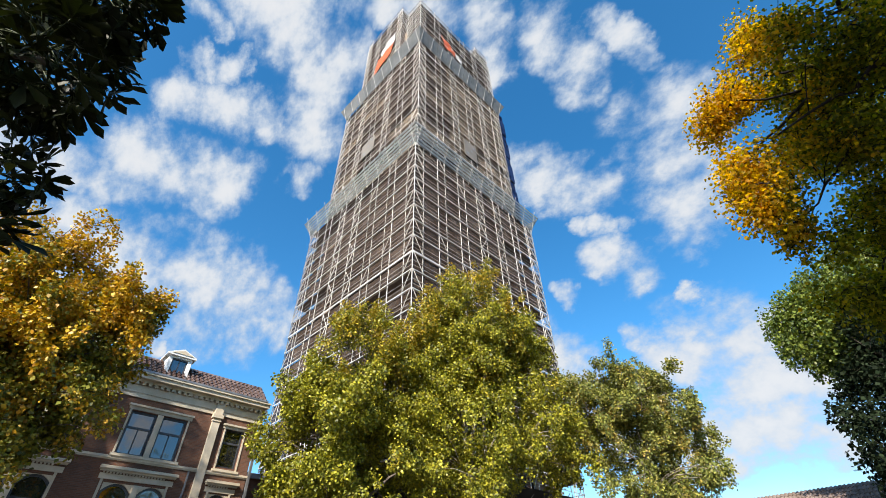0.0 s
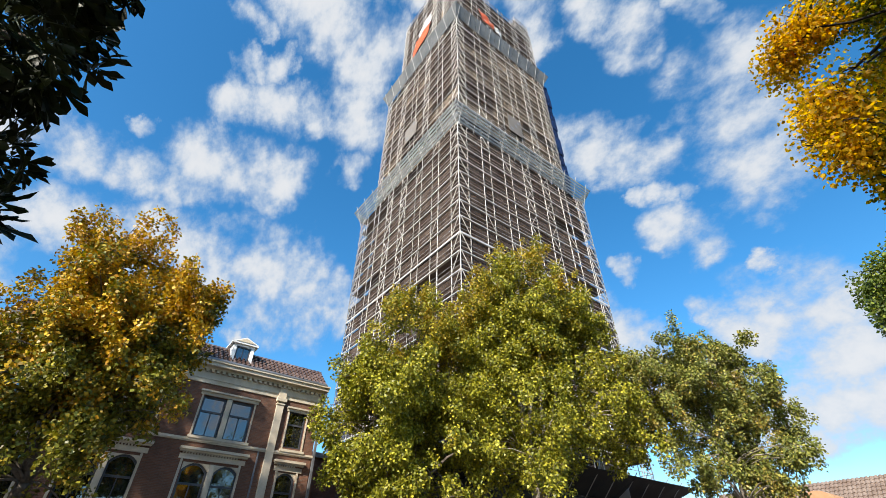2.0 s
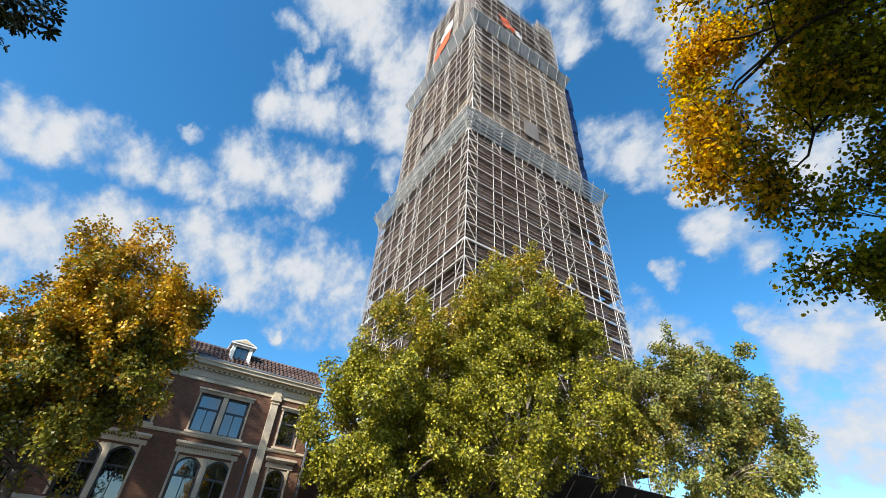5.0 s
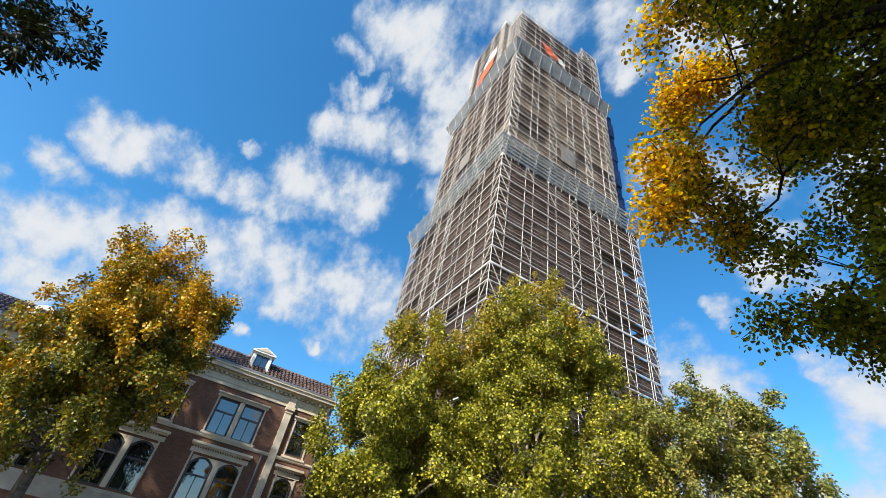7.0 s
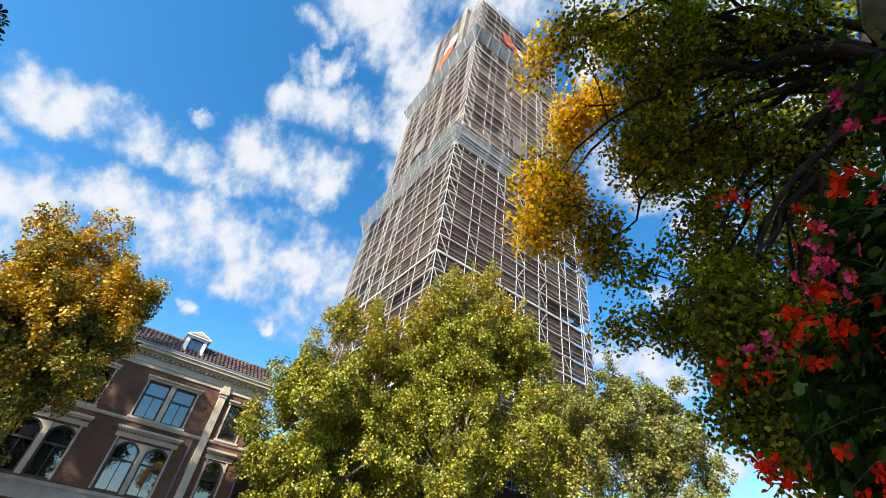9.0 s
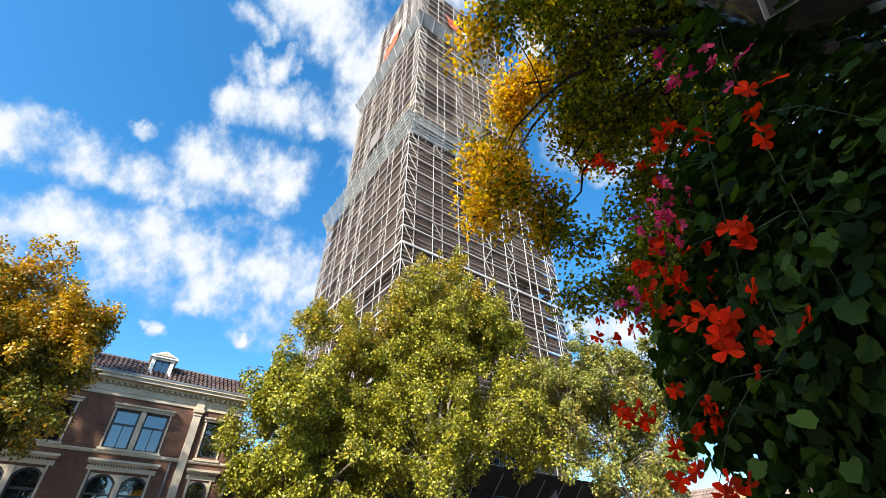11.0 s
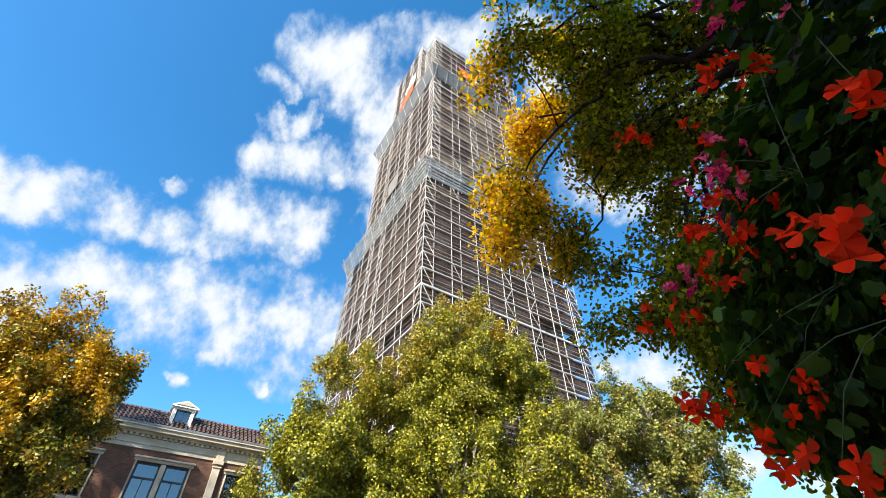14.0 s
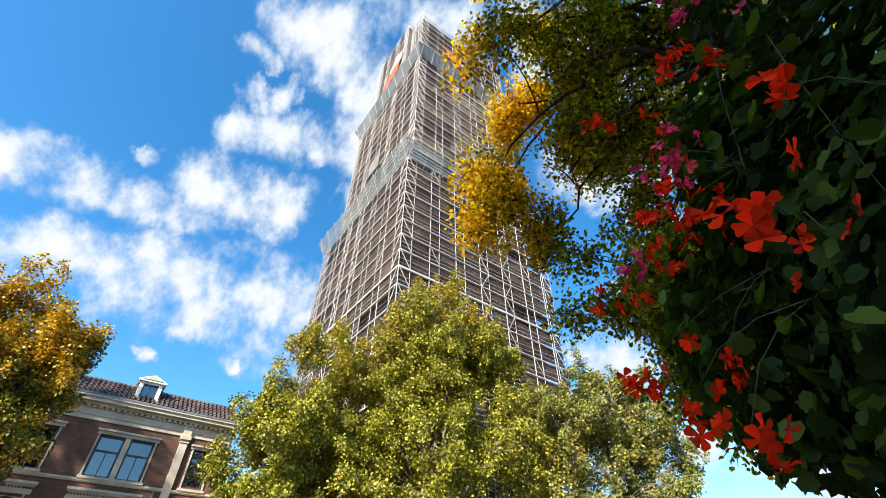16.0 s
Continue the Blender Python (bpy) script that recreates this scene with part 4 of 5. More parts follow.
def tree(label, base, fork, lobes, leaves, size, mat, bark=BARK, seed=1, trunk=0.30, clump=(0.55, 1.1), shape=PLAIN_LEAF, group="", droop=0.0, shell=0.45, name="tree", limbs=0, bough=0.0):
    """A tapered trunk, limbs and twigs to every clump of leaves. lobes: middle, radii and number of clumps of each part of the crown. bough: the spread of the clumps about the end of each bough."""
    rng = np.random.default_rng(seed)
    rnd = random.Random(seed)
    top = thing(name, label, "tree", base, group)
    base, fork = Vector(base), Vector(fork)
    # clumps of leaves
    mids, rad, hearts = [], [], []
    for c, r, n in lobes:
        d = unit(rng.normal(size=(n, 3)))
        q = rng.uniform(shell, 1.0, n) ** 0.6
        spot = np.array(c) + d * q[:, None] * np.array(r)
        if bough:
            ends = spot[:max(4, n // 3)]
            pick = rng.integers(0, len(ends), n)
            hang = unit(ends - np.array(c))[pick] * rng.normal(size=(n, 1)) * bough * 0.9
            spot = ends[pick] + hang + rng.normal(size=(n, 3)) * bough * np.array([0.55, 0.55, 0.65])
        mids.append(spot)
        rad.append(rng.uniform(clump[0], clump[1], n) * rng.uniform(0.8, 1.15, n))
        hearts.append(np.repeat(np.array([c], float), n, 0))
    mids, rad, hearts = np.concatenate(mids), np.concatenate(rad), np.concatenate(hearts)
    per = np.maximum(8, (leaves * rad ** 2.2 / np.sum(rad ** 2.2)).astype(int))
    idx = np.repeat(np.arange(len(mids)), per)
    m = len(idx)
    d = unit(rng.normal(size=(m, 3)))
    q = rng.uniform(0, 1, m) ** 0.55
    p = mids[idx] + d * (q * rad[idx])[:, None] * np.array([0.9, 0.9, 1.15])
    away = unit(mids[idx] - hearts[idx])
    nor = 0.15 * d + 0.35 * away + np.array([0, 0, 0.40]) + rng.normal(size=(m, 3)) * 0.75
    along = d + np.array([0, 0, -0.5 - droop]) + rng.normal(size=(m, 3)) * 0.4
    leaf_cloud("crown", p, nor, along, size * rng.uniform(0.65, 1.25, m), shape, mat, top)
    # trunk and limbs
    def bow(a, b, r0, r1, sag, n=6):
        a, b = Vector(a), Vector(b)
        s = Vector((rnd.uniform(-1, 1), rnd.uniform(-1, 1), rnd.uniform(0, 0.6))) * sag * (b - a).length
        pts = [a.lerp(b, i / n) + s * math.sin(math.pi * i / n) + Vector((0, 0, 0.12 * (b - a).length * math.sin(math.pi * i / n))) for i in range(n + 1)]
        kink = 0.035 * (b - a).length if n > 5 else 0.0
        pts = [p + Vector([rnd.uniform(-kink, kink) for _ in range(3)]) if 0 < i < n else p for i, p in enumerate(pts)]
        return pts, [r0 + (r1 - r0) * (i / n) ** 0.8 for i in range(n + 1)]
    pts, radii = bow(base, fork, trunk, trunk * 0.72, 0.03)
    radii[0] *= 1.35
    tubes_object("trunk", [(pts, radii)], 12, bark, top)
    nodes = [(fork, trunk * 0.6)]
    leader = None
    if limbs <= 30:
        crest = max(lobes, key=lambda l: l[0][2])[0]
        leader = bow(fork, crest, trunk * 0.66, trunk * 0.15, 0.05, 8)
        tubes_object("leader", [leader], 10, bark, top)
        nodes += list(zip(*leader))
    for c, r, n in lobes:
        if limbs > 30 and n < 8:
            continue
        for _ in range(1 if limbs > 30 else 2 if n > 25 else 1):
            c2 = Vector(c) + Vector([rnd.uniform(-0.45, 0.45) * e for e in r])
            start, r0 = fork, trunk * 0.27
            if leader:
                low = [i for i, p in enumerate(leader[0]) if p.z < c2.z - 0.3] or [0]
                j = rnd.choice(low[:5])
                start, r0 = leader[0][j], leader[1][j] * 0.6
            pts, radii = bow(start, c2, r0, trunk * (0.04 if limbs > 30 else 0.10), 0.13, 10 if limbs > 30 else 6)
            tubes_object("limb", [(pts, radii)], 8, bark, top)
            nodes += list(zip(pts[2:], radii[2:]))
    spots = np.array([tuple(n[0]) for n in nodes])
    lines = []
    for i in rng.permutation(len(mids))[:260]:
        gap = np.linalg.norm(spots - mids[i], axis=1) + 1.5 * np.maximum(0, spots[:, 2] - mids[i][2])
        j = int(np.argmin(gap))
        if gap[j] > 2.2 and limbs > 30:
            continue
        r = min(nodes[j][1] * 0.5, 0.02 if limbs > 30 else 0.06)
        lines.append(bow(nodes[j][0], mids[i], r, 0.010, 0.10, 4))
    tagged(tubes_object("twig_work", lines, 4, bark, top), kind="stuff")
    # fine shoots within the clumps
    shoots = []
    for i in range(len(mids)):
        for _ in range(2):
            e = mids[i] + unit(rng.normal(size=(1, 3)))[0] * rad[i] * 0.8
            shoots.append(([tuple(mids[i]), tuple((mids[i] + e) / 2 + [0, 0, 0.05]), tuple(e)], [0.012, 0.009, 0.004]))
    tagged(tubes_object("shoot_work", shoots, 3, bark, top), kind="stuff")
    return top


SQUARE = "trees round the square"
tree("broad tree in early autumn, green turning yellow", (-17.9, 20.7, 0), (-17.8, 20.6, 4.6),
     [((-17.7, 20.5, 15.8), (3.9, 3.9, 4.8), 460), ((-16.2, 23.0, 13.0), (3.6, 3.4, 4.4), 270), ((-14.6, 25.2, 9.8), (2.6, 2.4, 3.2), 150), ((-16.6, 22.0, 15.4), (3.0, 2.9, 3.3), 210), ((-18.7, 19.2, 14.4), (2.7, 2.7, 3.0), 170), ((-19.1, 18.5, 12.2), (3.0, 3.0, 4.4), 220), ((-16.8, 20.4, 9.4), (4.0, 4.0, 2.8), 250), ((-17.4, 19.6, 7.0), (3.6, 3.2, 1.9), 130)],
     176000, 0.152, LEAF_MID, BARK_PALE, seed=11, trunk=0.34, clump=(0.22, 0.58), group=SQUARE, shell=0.3, bough=0.46)
tree("bushy tree with yellowing top beside the brick house", (-20.6, 14.0, 0), (-20.6, 14.0, 4.0),
     [((-20.8, 14.5, 11.8), (3.8, 3.8, 4.6), 400), ((-21.0, 12.3, 8.2), (3.0, 2.7, 4.4), 330), ((-19.6, 15.6, 7.4), (3.2, 3.2, 4.0), 260), ((-19.8, 16.6, 10.6), (2.4, 2.4, 3.4), 130)],
     118000, 0.150, LEAF_MID, BARK, seed=12, trunk=0.30, clump=(0.22, 0.58), group=SQUARE, shell=0.3, bough=0.46)
tree("round-headed pale green tree in front of the hall", (-11.2, 28.6, 0), (-11.2, 28.6, 5.0),
     [((-11.2, 28.6, 11.6), (3.2, 3.2, 3.4), 220), ((-9.6, 29.6, 9.6), (2.6, 2.6, 3.6), 180), ((-12.9, 27.4, 10.6), (2.8, 2.7, 3.4), 260), ((-10.8, 28.5, 7.3), (3.5, 3.3, 2.6), 150)],
     86000, 0.142, LEAF_RIGHT, BARK_PALE, seed=13, trunk=0.24, clump=(0.20, 0.52), group=SQUARE, shell=0.2, bough=0.44)
tree("slender tree turned golden yellow before the brick house", (-19.9, 0.1, 0), (-19.8, 0.0, 4.2),
     [((-19.6, -0.5, 11.5), (2.0, 2.0, 2.7), 170), ((-19.4, 1.3, 9.8), (2.4, 2.4, 2.6), 190), ((-19.7, -1.3, 9.2), (2.1, 2.1, 2.2), 150), ((-19.5, -0.6, 7.3), (2.8, 2.6, 2.8), 190), ((-19.6, 1.2, 6.6), (2.2, 2.3, 2.4), 140),
      ((-18.6, 2.4, 10.2), (1.2, 1.1, 1.3), 50), ((-19.7, -1.9, 5.2), (2.4, 2.2, 2.2), 130)],
     92000, 0.140, LEAF_LEFT, BARK, seed=14, trunk=0.26, clump=(0.20, 0.50), group=SQUARE, shell=0.2, bough=0.42)
tree("tall green tree far behind the hall", (2.0, 43.0, 0), (2.0, 43.2, 9.0),
     [((-1.2, 43.0, 17.8), (2.9, 2.9, 3.3), 120), ((3.4, 44.0, 19.5), (5.0, 4.4, 5.5), 160), ((7.0, 46.0, 18.5), (6.0, 5.0, 5.5), 60)],
     46000, 0.26, LEAF_FAR, BARK, seed=15, trunk=0.4, clump=(0.7, 1.5), group=SQUARE)
tree("evergreen tree with shade put into its near-black leaf colour", (3.0, 41.0, 0), (3.0, 41.0, 3.5),
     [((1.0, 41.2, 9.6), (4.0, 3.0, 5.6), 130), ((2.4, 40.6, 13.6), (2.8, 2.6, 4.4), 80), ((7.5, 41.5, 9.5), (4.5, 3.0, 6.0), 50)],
     40000, 0.30, LEAF_SHADED, BARK, seed=16, trunk=0.4, clump=(0.7, 1.5), group=SQUARE)
# unseen tree added behind the walk to shade the basket and lower linden
tree("unseen leafy tree added behind the walk to shade the flowers and linden", (9.0, -3.4, 0), (8.9, -3.2, 4.5),
     [((8.2, -2.4, 8.4), (2.8, 2.6, 2.6), 90), ((7.4, -0.6, 6.8), (2.0, 1.8, 1.7), 60), ((9.6, -4.4, 9.0), (3.0, 3.0, 2.4), 50), ((8.5, -0.3, 15.3), (2.6, 1.9, 2.5), 110), ((9.2, -2.0, 12.2), (2.0, 1.8, 1.8), 30), ((5.3, 4.5, 10.1), (2.0, 1.6, 1.5), 80), ((6.5, 3.7, 10.9), (1.9, 1.6, 1.5), 60)],
     90000, 0.24, LEAF_FAR, BARK, seed=18, trunk=0.3, clump=(0.6, 1.1), group=SQUARE, shell=0.1)
# unseen tree added down the street, to cast dapples over the brick house
tree("unseen street tree added further along to dapple the brick house", (-20.8, -12.0, 0), (-20.7, -11.9, 4.0),
     [((-20.6, -12.2, 12.6), (2.2, 2.4, 2.4), 60), ((-20.4, -10.7, 12.0), (2.2, 2.2, 3.0), 80), ((-20.6, -10.0, 8.6), (2.2, 2.2, 2.0), 50), ((-20.8, -13.4, 9.0), (2.4, 2.4, 2.6), 50)],
     34000, 0.19, LEAF_MID, BARK, seed=19, trunk=0.28, clump=(0.4, 0.8), group=SQUARE, shell=0.2)
# a tall unseen tree added at the street corner, for dapples on the house too
tree("tall unseen street tree added at the corner to shade the brick house", (-15.4, -16.5, 0), (-15.4, -16.4, 9.0),
     [((-15.3, -14.0, 21.4), (2.3, 2.0, 2.6), 60), ((-15.3, -14.6, 24.4), (2.0, 1.9, 1.7), 34), ((-15.4, -17.6, 22.6), (2.3, 2.1, 3.0), 60), ((-15.6, -17.0, 17.0), (2.4, 2.0, 3.0), 50)],
     7000, 0.24, LEAF_MID, BARK, seed=20, trunk=0.36, clump=(0.30, 0.55), group=SQUARE, shell=0.1, bough=0.5)
# the linden that overhangs the walk
OUTER_BOUGHS = [
    ((0.25, 8.8, 7.9), (0.55, 0.55, 0.95), 26), ((0.0, 8.8, 7.0), (0.30, 0.30, 0.35), 7), ((0.53, 10.2, 7.2), (0.5, 0.5, 0.95), 26), ((1.7, 7.7, 9.6), (0.65, 0.65, 0.6), 15),
    ((0.15, 9.6, 10.5), (0.5, 0.55, 0.7), 18), ((2.6, 8.9, 9.7), (1.05, 1.05, 0.9), 30), ((3.4, 9.9, 9.5), (1.15, 1.15, 1.0), 28), ((4.3, 10.7, 9.2), (1.3, 1.3, 1.1), 24),
    ((1.7, 9.8, 8.6), (0.75, 0.75, 0.9), 42), ((2.5, 10.6, 8.5), (1.0, 1.0, 0.95), 42),
    ((0.85, 9.8, 10.7), (0.6, 0.6, 0.7), 26), ((2.0, 10.6, 11.2), (0.8, 0.8, 0.8), 34), ((1.3, 11.4, 9.9), (0.8, 0.8, 0.8), 34), ((2.2, 8.7, 10.3), (0.7, 0.7, 0.5), 14),
    ((3.1, 9.6, 10.4), (0.9, 0.9, 0.7), 20), ((0.1, 9.7, 8.5), (0.4, 0.4, 0.6), 16), ((1.9, 9.5, 12.0), (0.7, 0.7, 0.6), 20), ((2.4, 12.2, 10.2), (0.8, 0.8, 0.8), 24),
]
INNER_BOUGHS = [
    ((3.3, 11.6, 8.2), (1.1, 1.1, 1.0), 38), ((1.5, 11.3, 7.4), (0.75, 0.75, 0.8), 22), ((2.0, 12.4, 6.9), (1.0, 1.0, 1.0), 32), ((1.1, 12.2, 6.1), (0.6, 0.6, 0.6), 13),
    ((1.9, 13.3, 5.8), (0.9, 0.9, 0.9), 24), ((3.0, 13.0, 6.9), (1.0, 1.0, 1.2), 40), ((1.8, 11.6, 5.4), (0.7, 0.6, 0.7), 28), ((2.6, 11.6, 5.3), (0.9, 0.8, 0.9), 34),
    ((2.3, 11.4, 4.4), (0.8, 0.7, 0.5), 18), ((0.35, 10.75, 5.9), (0.42, 0.35, 0.10), 6),
]
TOP_BOUGHS = [
    ((0.85, 11.2, 6.05), (0.45, 0.4, 0.22), 8), ((2.7, 7.7, 11.0), (1.1, 1.0, 0.5), 8), ((4.0, 9.2, 11.1), (1.4, 1.3, 0.6), 9), ((5.4, 10.8, 10.8), (1.5, 1.5, 0.8), 12),
    ((2.2, 11.0, 10.8), (1.5, 1.5, 0.9), 20), ((5.2, 12.4, 8.2), (1.6, 1.6, 1.6), 50),
    ((5.6, 14.2, 13.6), (1.9, 1.9, 2.0), 20), ((3.6, 13.6, 11.2), (2.0, 1.8, 1.4), 22), ((2.6, 14.2, 9.0), (1.4, 1.3, 1.3), 40),
    ((2.9, 12.6, 5.0), (1.1, 1.0, 1.0), 44), ((3.4, 11.8, 4.2), (1.0, 0.9, 0.9), 34), ((3.6, 12.4, 6.4), (1.1, 1.0, 1.0), 40), ((1.95, 10.4, 5.5), (0.6, 0.6, 0.6), 34), ((2.1, 11.1, 5.0), (0.7, 0.6, 0.7), 36), ((2.2, 11.3, 3.9), (0.8, 0.7, 0.6), 44), ((1.5, 11.2, 4.5), (0.5, 0.5, 0.5), 18),
]
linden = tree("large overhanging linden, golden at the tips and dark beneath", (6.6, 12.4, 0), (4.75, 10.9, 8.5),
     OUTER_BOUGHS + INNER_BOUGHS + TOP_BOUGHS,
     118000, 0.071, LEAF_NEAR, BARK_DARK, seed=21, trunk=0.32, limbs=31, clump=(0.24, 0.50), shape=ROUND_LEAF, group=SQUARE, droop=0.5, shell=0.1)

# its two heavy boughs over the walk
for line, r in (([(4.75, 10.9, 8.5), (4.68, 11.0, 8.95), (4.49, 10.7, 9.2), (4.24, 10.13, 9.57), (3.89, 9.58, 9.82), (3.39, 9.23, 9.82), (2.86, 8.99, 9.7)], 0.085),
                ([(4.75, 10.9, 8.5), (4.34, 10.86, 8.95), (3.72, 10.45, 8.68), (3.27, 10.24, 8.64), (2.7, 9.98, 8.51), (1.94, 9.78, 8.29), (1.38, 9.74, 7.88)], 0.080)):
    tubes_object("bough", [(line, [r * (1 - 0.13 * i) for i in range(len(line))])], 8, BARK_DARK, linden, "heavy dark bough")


def chestnut(base, fork, lobes, size, seed):
    """A horse chestnut: fans of five to seven leaflets on long stalks."""
    rng = np.random.default_rng(seed)
    top = thing("tree", "horse chestnut with large fan-shaped leaves overhead, shade put into their dark colour", "tree", base, SQUARE)
    at, nor, along, sz = [], [], [], []
    stalks = []
    tubes_object("trunk", [([base, ((base[0] + fork[0]) / 2 + 0.1, (base[1] + fork[1]) / 2, fork[2] * 0.55), fork], [0.42, 0.34, 0.26])], 12, BARK, top)
    for (c, r, n) in lobes:
        tubes_object("limb", [([fork, tuple((np.array(fork) + np.array(c)) / 2 + [0, 0, 0.5]), c], [0.16, 0.09, 0.03])], 8, BARK, top)
        for _ in range(n):
            d = unit(rng.normal(size=(1, 3)))[0]
            p = np.array(c) + d * rng.uniform(0.25, 1.0) ** 0.5 * np.array(r)
            out = unit((d + np.array([0, 0, -0.15]) + rng.normal(size=3) * 0.3)[None])[0]
            up = unit((np.array([0, 0, 1.0]) + rng.normal(size=3) * 0.45 + 0.3 * d)[None])[0]
            up = up - out * np.dot(up, out)
            up /= np.linalg.norm(up)
            side = np.cross(out, up)
            s = size * rng.uniform(0.7, 1.2)
            k = rng.integers(5, 8)
            stalks.append(([tuple(p - out * 0.22 - [0, 0, 0.02]), tuple(p - out * 0.1), tuple(p)], [0.006, 0.005, 0.004]))
            for i in range(k):
                a = radians(-105 + 210 * i / (k - 1)) + rng.normal() * 0.07
                way = math.cos(a) * out + math.sin(a) * side - up * rng.uniform(0.15, 0.6)
                at.append(p)
                along.append(way)
                nor.append(up + 0.25 * rng.normal(size=3))
                sz.append(s * (1.0 - 0.35 * abs(math.sin(a / 1.3))))
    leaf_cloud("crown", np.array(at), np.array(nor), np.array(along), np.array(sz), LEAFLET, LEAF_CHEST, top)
    tagged(tubes_object("stalk_work", stalks, 3, STEM, top), kind="stuff")
    return top


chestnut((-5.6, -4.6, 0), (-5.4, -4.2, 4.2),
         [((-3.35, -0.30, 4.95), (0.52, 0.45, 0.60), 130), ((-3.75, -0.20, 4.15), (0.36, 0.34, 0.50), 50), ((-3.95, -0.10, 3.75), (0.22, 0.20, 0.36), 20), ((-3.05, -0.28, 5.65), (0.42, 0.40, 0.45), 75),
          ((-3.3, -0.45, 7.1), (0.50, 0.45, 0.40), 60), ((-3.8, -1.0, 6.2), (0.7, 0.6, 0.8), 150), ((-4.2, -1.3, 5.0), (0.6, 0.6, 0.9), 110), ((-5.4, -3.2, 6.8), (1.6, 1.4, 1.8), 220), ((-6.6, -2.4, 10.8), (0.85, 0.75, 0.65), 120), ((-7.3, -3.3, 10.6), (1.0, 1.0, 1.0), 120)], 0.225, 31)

# ---- the hanging flower basket ----
BX, BY, BZ = 4.34, 5.70, 3.12
post = thing("lamp_post", "black enamelled street post with a basket arm", "post", (5.25, 6.6, 0))
pts = [(5.25, 6.6, z) for z in (0.0, 0.5, 0.55, 1.0, 3.0, 4.6)]
tubes_object("pole", [(pts, [0.11, 0.11, 0.075, 0.06, 0.055, 0.05])], 14, BLACK, post)
tubes_object("arm", [([(5.25, 6.6, 3.9), (4.85, 6.2, 4.05), (BX, BY, 4.0)], [0.022, 0.02, 0.018])], 8, BLACK, post)
basket = thing("flower_basket", "black hanging basket with trailing red and pink geraniums", "planter", (BX, BY, BZ))
bm = bmesh.new()
prof = [(0.02, -0.24), (0.12, -0.235), (0.20, -0.19), (0.245, -0.08), (0.26, 0.06), (0.275, 0.07), (0.275, 0.10), (0.25, 0.10), (0.24, 0.05)]
rings = []
for r, z in prof:
    rings.append([bm.verts.new((BX + r * math.cos(math.tau * i / 32), BY + r * math.sin(math.tau * i / 32), BZ + z)) for i in range(32)])
for a, b in zip(rings, rings[1:]):
    for i in range(32):
        bm.faces.new((a[i], a[(i + 1) % 32], b[(i + 1) % 32], b[i]))
bm.faces.new(rings[0][::-1])
part("bowl", bm, BOWL, basket, "glossy dark grey bowl", True)
part("soil", boxes(((BX - 0.16, BY - 0.16, BZ), (BX + 0.16, BY + 0.16, BZ + 0.06))), BARK, basket)
face_on = Matrix.Translation((BX - 0.14, BY - 0.04, BZ - 0.236)) @ Matrix.Rotation(radians(12), 4, "Z") @ Matrix.Rotation(radians(78), 4, "X")
bm = boxes(((-0.05, -0.003, -0.03), (0.05, 0.003, 0.03)), bevel=0.001)
bm.transform(face_on)
plate = part("label_plate", bm, LABEL, basket, "small white label plate")
bm = boxes(((-0.042, -0.007, -0.024), (0.0, -0.005, 0.022)))
bm.transform(face_on)
part("printed_bar", bm, LEAD, plate, "grey printed block")
for i in range(3):
    a = math.tau * i / 3
    part_line = [(BX + 0.26 * math.cos(a), BY + 0.26 * math.sin(a), BZ + 0.08), (BX, BY, BZ + 0.79)]
    tubes_object("hanger", [(part_line, [0.006, 0.006])], 6, BLACK, basket)
rng = np.random.default_rng(5)
# trailing stems: out over the rim and down into two long cushions of leaves
CUSHIONS = (((4.20, 6.14, 2.30), (0.52, 0.40, 0.66)), ((4.80, 6.15, 2.55), (0.50, 0.45, 0.95)), ((3.70, 6.24, 2.42), (0.24, 0.28, 0.34)), ((3.88, 6.14, 2.78), (0.20, 0.25, 0.32)))
stems, knots = [], []
for i in range(120):
    c, r = CUSHIONS[i % 3 == 2]
    d = unit(rng.normal(size=(1, 3)))[0]
    end = np.array(c) + d * np.array(r) * rng.uniform(0.75, 1.08)
    a = math.atan2(end[1] - BY, end[0] - BX)
    top = np.array([BX + 0.24 * math.cos(a), BY + 0.24 * math.sin(a), BZ + 0.08])
    mid = (top * 0.4 + end * 0.6)
    mid[2] = max(top[2], end[2]) - 0.05
    if end[1] < 5.55 and end[0] > 4.12:
        continue
    line = [tuple((1 - t) ** 2 * top + 2 * t * (1 - t) * mid + t * t * end) for t in np.linspace(0, 1, 7)]
    stems.append((line, list(np.linspace(0.0024, 0.0012, 7))))
    knots += [np.array(q) for q in line[1:]]
tagged(tubes_object("stem_work", stems[::5], 4, STEM, basket), kind="stuff")
knots = np.array(knots)
n1 = 3000
p1 = knots[rng.integers(0, len(knots), n1)] + rng.normal(size=(n1, 3)) * 0.06
p2 = []
for (c, r), n in zip(CUSHIONS, (11000, 6500, 2200, 1700)):
    d = unit(rng.normal(size=(n, 3)))
    p2.append(np.array(c) + d * (rng.uniform(0.3, 1.0, n) ** 0.5)[:, None] * np.array(r))
p = np.concatenate([p1, *p2])
p = p[~((p[:, 1] < 5.62) & (p[:, 0] > 4.05) & (p[:, 2] > 2.55))]
p = p[np.linalg.norm(p - np.array([3.95, 5.04, 1.95]), axis=1) > 0.64]
p = p[np.linalg.norm(p - np.array([4.10, 4.76, 1.99]), axis=1) > 0.75]
count = len(p)
out = unit(p - np.array([4.3, 6.2, 2.4]))
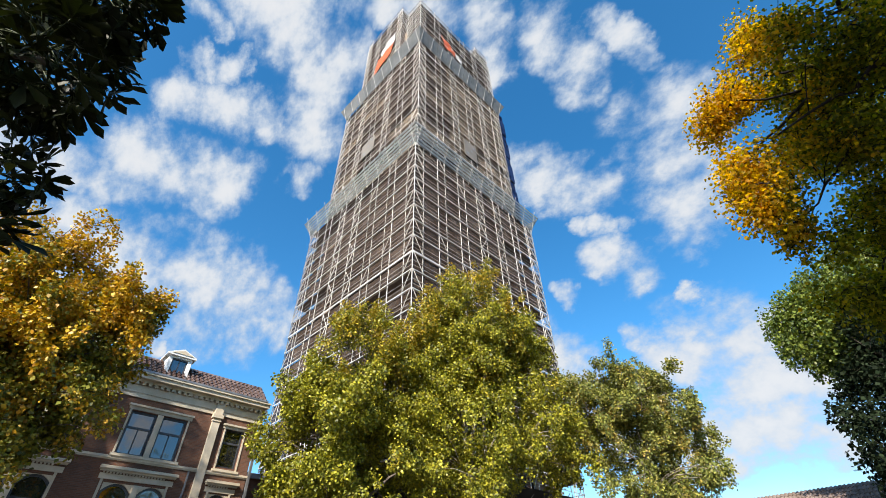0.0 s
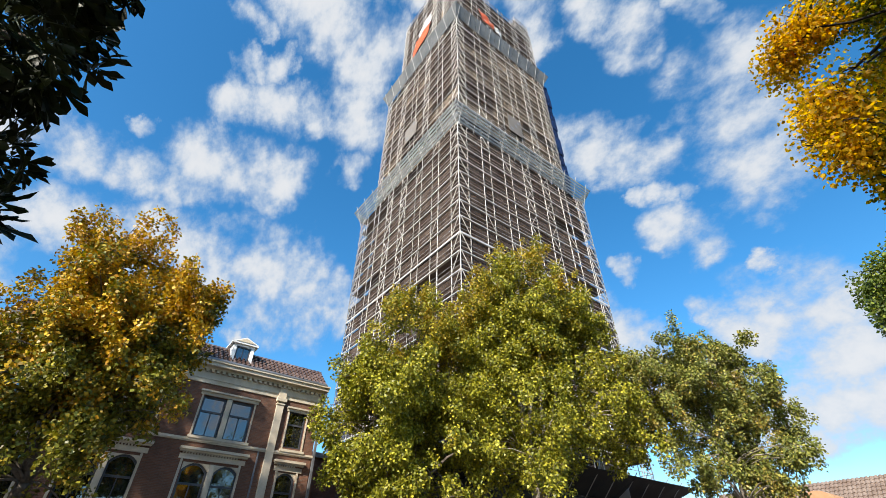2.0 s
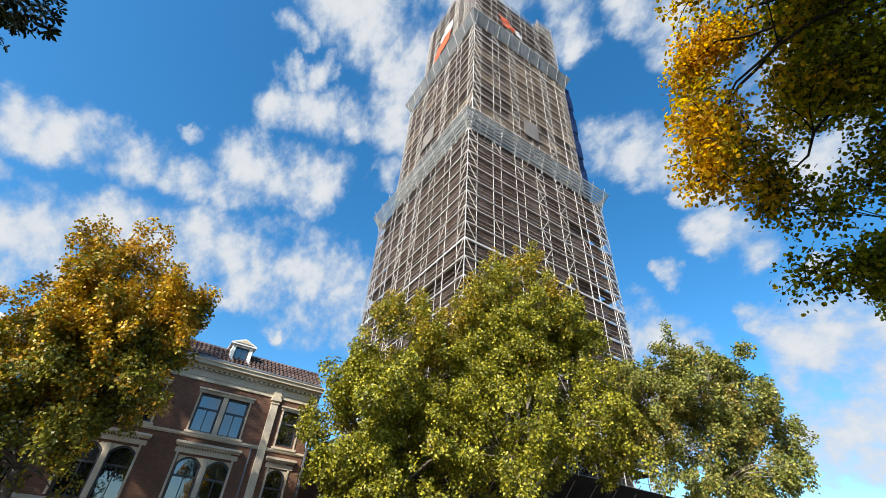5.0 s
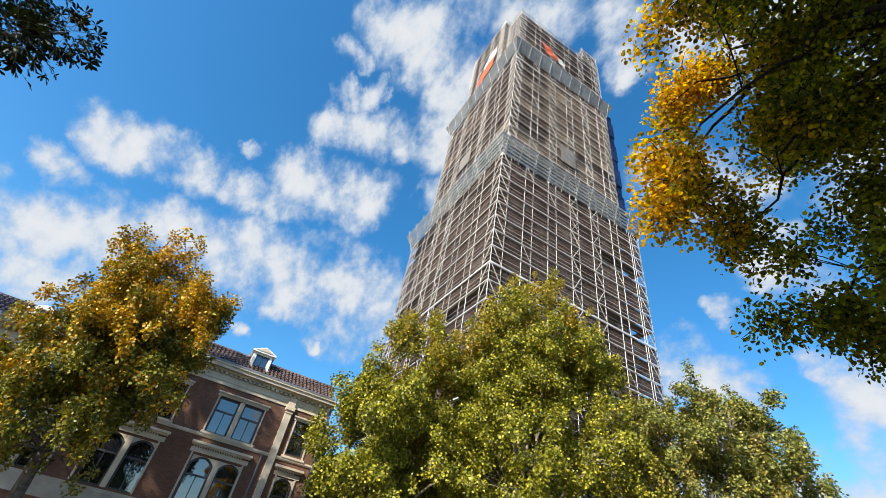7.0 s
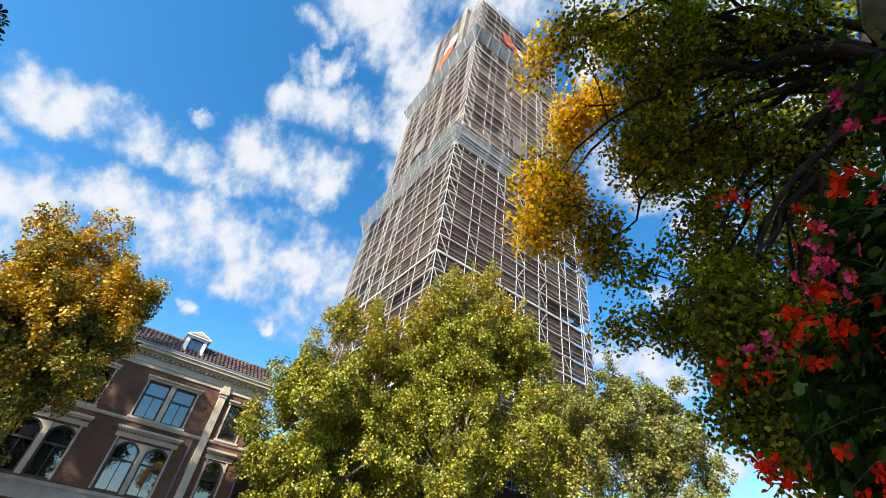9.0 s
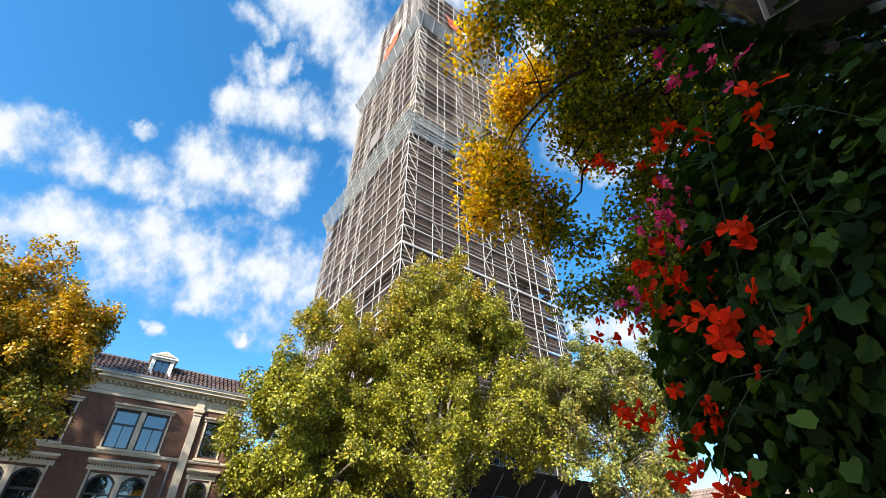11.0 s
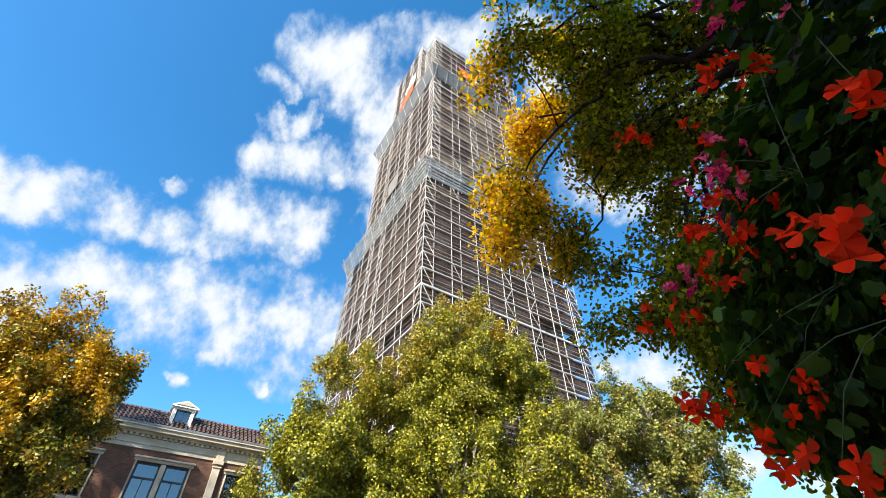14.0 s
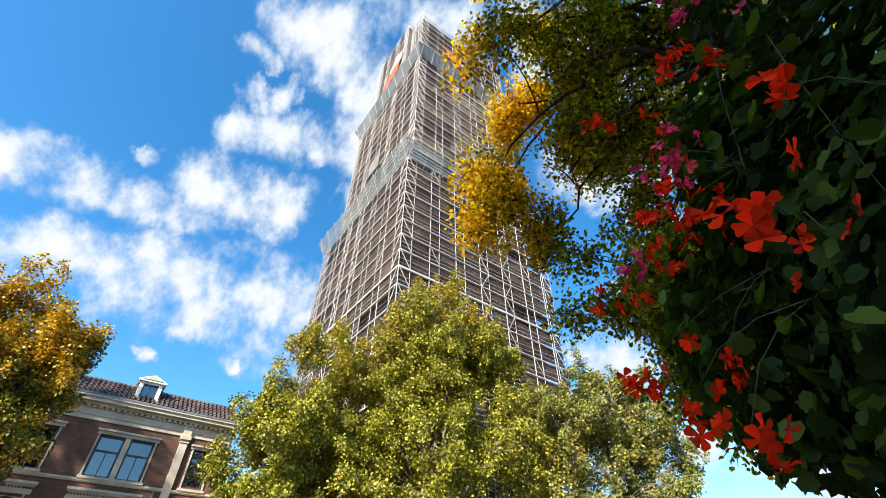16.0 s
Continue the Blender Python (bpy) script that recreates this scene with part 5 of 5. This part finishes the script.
IVY = ([(0, 0, 0), (-0.34, -0.10, 0.05), (-0.60, 0.22, 0.08), (-0.52, 0.46, 0.02), (-0.44, 0.76, 0.07), (-0.25, 0.84, 0.0), (0, 1.0, -0.06),
        (0.25, 0.84, 0.0), (0.44, 0.76, 0.07), (0.52, 0.46, 0.02), (0.60, 0.22, 0.08), (0.34, -0.10, 0.05)], [(0, 6, 5, 4, 3, 2, 1), (0, 11, 10, 9, 8, 7, 6)])
leaf_cloud("foliage", p, out + np.array([0, 0, 0.5]) + rng.normal(size=(count, 3)) * 0.5, out * 0.5 + np.array([0, 0, -0.5]) + rng.normal(size=(count, 3)) * 0.6,
           rng.uniform(0.020, 0.042, count), IVY, LEAF_POT, basket)
PETAL = ([(0, 0, 0), (-0.16, 0.22, 0.03), (-0.29, 0.52, 0.09), (-0.40, 0.80, 0.12), (-0.30, 0.97, 0.03), (0, 0.96, -0.05), (0.26, 1.0, 0.07), (0.40, 0.80, 0.14), (0.29, 0.52, 0.09), (0.16, 0.22, 0.03)],
         [(0, 9, 8, 7, 6, 5), (0, 5, 4, 3, 2, 1)])


def flower_head(at, mat, label, florets, spread, size, seed):
    """A loose head of five-petalled florets on a thin stalk."""
    g = np.random.default_rng(seed)
    at = np.array(at, float)
    back = np.array([4.3, 6.3, at[2] - 0.05])
    out = unit((at - back)[None])[0]
    near = knots[np.argmin(np.linalg.norm(knots - at, axis=1))]
    stalk = tubes_object("flower_stalk", [([tuple(near), tuple((near * 2 + at) / 3 + [0, 0, 0.035]), tuple((near + at * 2) / 3 + [0, 0, 0.04]), tuple(at)], [0.0012, 0.0011, 0.001, 0.0009])], 4, STEM, basket, "thin green stalk with " + label)
    for _ in range(florets):
        A, Nn, L, S = [], [], [], []
        c = at + g.normal(size=3) * spread
        face = unit((out * 0.7 + g.normal(size=3) * 0.6 + [0, 0, 0.2])[None])[0]
        s = np.cross(face, [0.1, 0.2, 1.0])
        s /= np.linalg.norm(s)
        u = np.cross(face, s)
        turn = g.uniform(0, math.tau)
        for k in range(5):
            a = turn + math.tau * k / 5 + g.normal() * 0.12
            A.append(c)
            L.append(math.cos(a) * s + math.sin(a) * u + 0.35 * face)
            Nn.append(face + 0.2 * g.normal(size=3))
            S.append(size * g.uniform(0.8, 1.2))
        ob = leaf_cloud("floret", np.array(A), np.array(Nn), np.array(L), np.array(S), PETAL, mat, stalk, label)
        ob["kind"] = ""
    return stalk


# middle, florets, spread and petal length of each head
REDS = [((3.87, 5.59, 2.29), 6, 0.024, 0.023), ((3.97, 5.52, 2.36), 2, 0.01, 0.020), ((3.91, 5.71, 2.29), 3, 0.025, 0.016), ((3.88, 5.76, 2.80), 5, 0.028, 0.024),
        ((3.61, 5.95, 3.10), 4, 0.032, 0.022), ((3.74, 5.93, 2.89), 3, 0.03, 0.020), ((3.64, 5.94, 2.68), 5, 0.03, 0.024), ((3.72, 5.88, 2.62), 4, 0.03, 0.022),
        ((3.68, 5.96, 2.57), 5, 0.035, 0.022), ((3.43, 6.13, 2.62), 4, 0.03, 0.024), ((3.59, 6.02, 2.62), 4, 0.03, 0.022), ((3.43, 6.02, 2.32), 4, 0.03, 0.024),
        ((3.65, 5.97, 2.29), 4, 0.035, 0.022), ((3.57, 5.95, 2.24), 3, 0.025, 0.024), ((4.07, 5.50, 2.51), 3, 0.018, 0.018), ((3.67, 5.85, 2.12), 4, 0.03, 0.024)]
PINKS = [((3.75, 5.91, 2.76), 3), ((3.70, 5.91, 2.72), 3), ((4.04, 5.76, 2.94), 3), ((3.95, 5.76, 3.06), 3), ((3.74, 5.92, 2.82), 3), ((3.50, 6.08, 2.66), 3)]
for i, (p, n, spread, size) in enumerate(REDS):
    flower_head(p, RED_PETAL, "scarlet geranium florets", n + n // 2 + 1, spread * 1.1, size * 0.92, 100 + i)
for i, (p, n) in enumerate(PINKS):
    flower_head(p, PINK_PETAL, "magenta pink florets", n + 5, 0.030, 0.017, 200 + i)
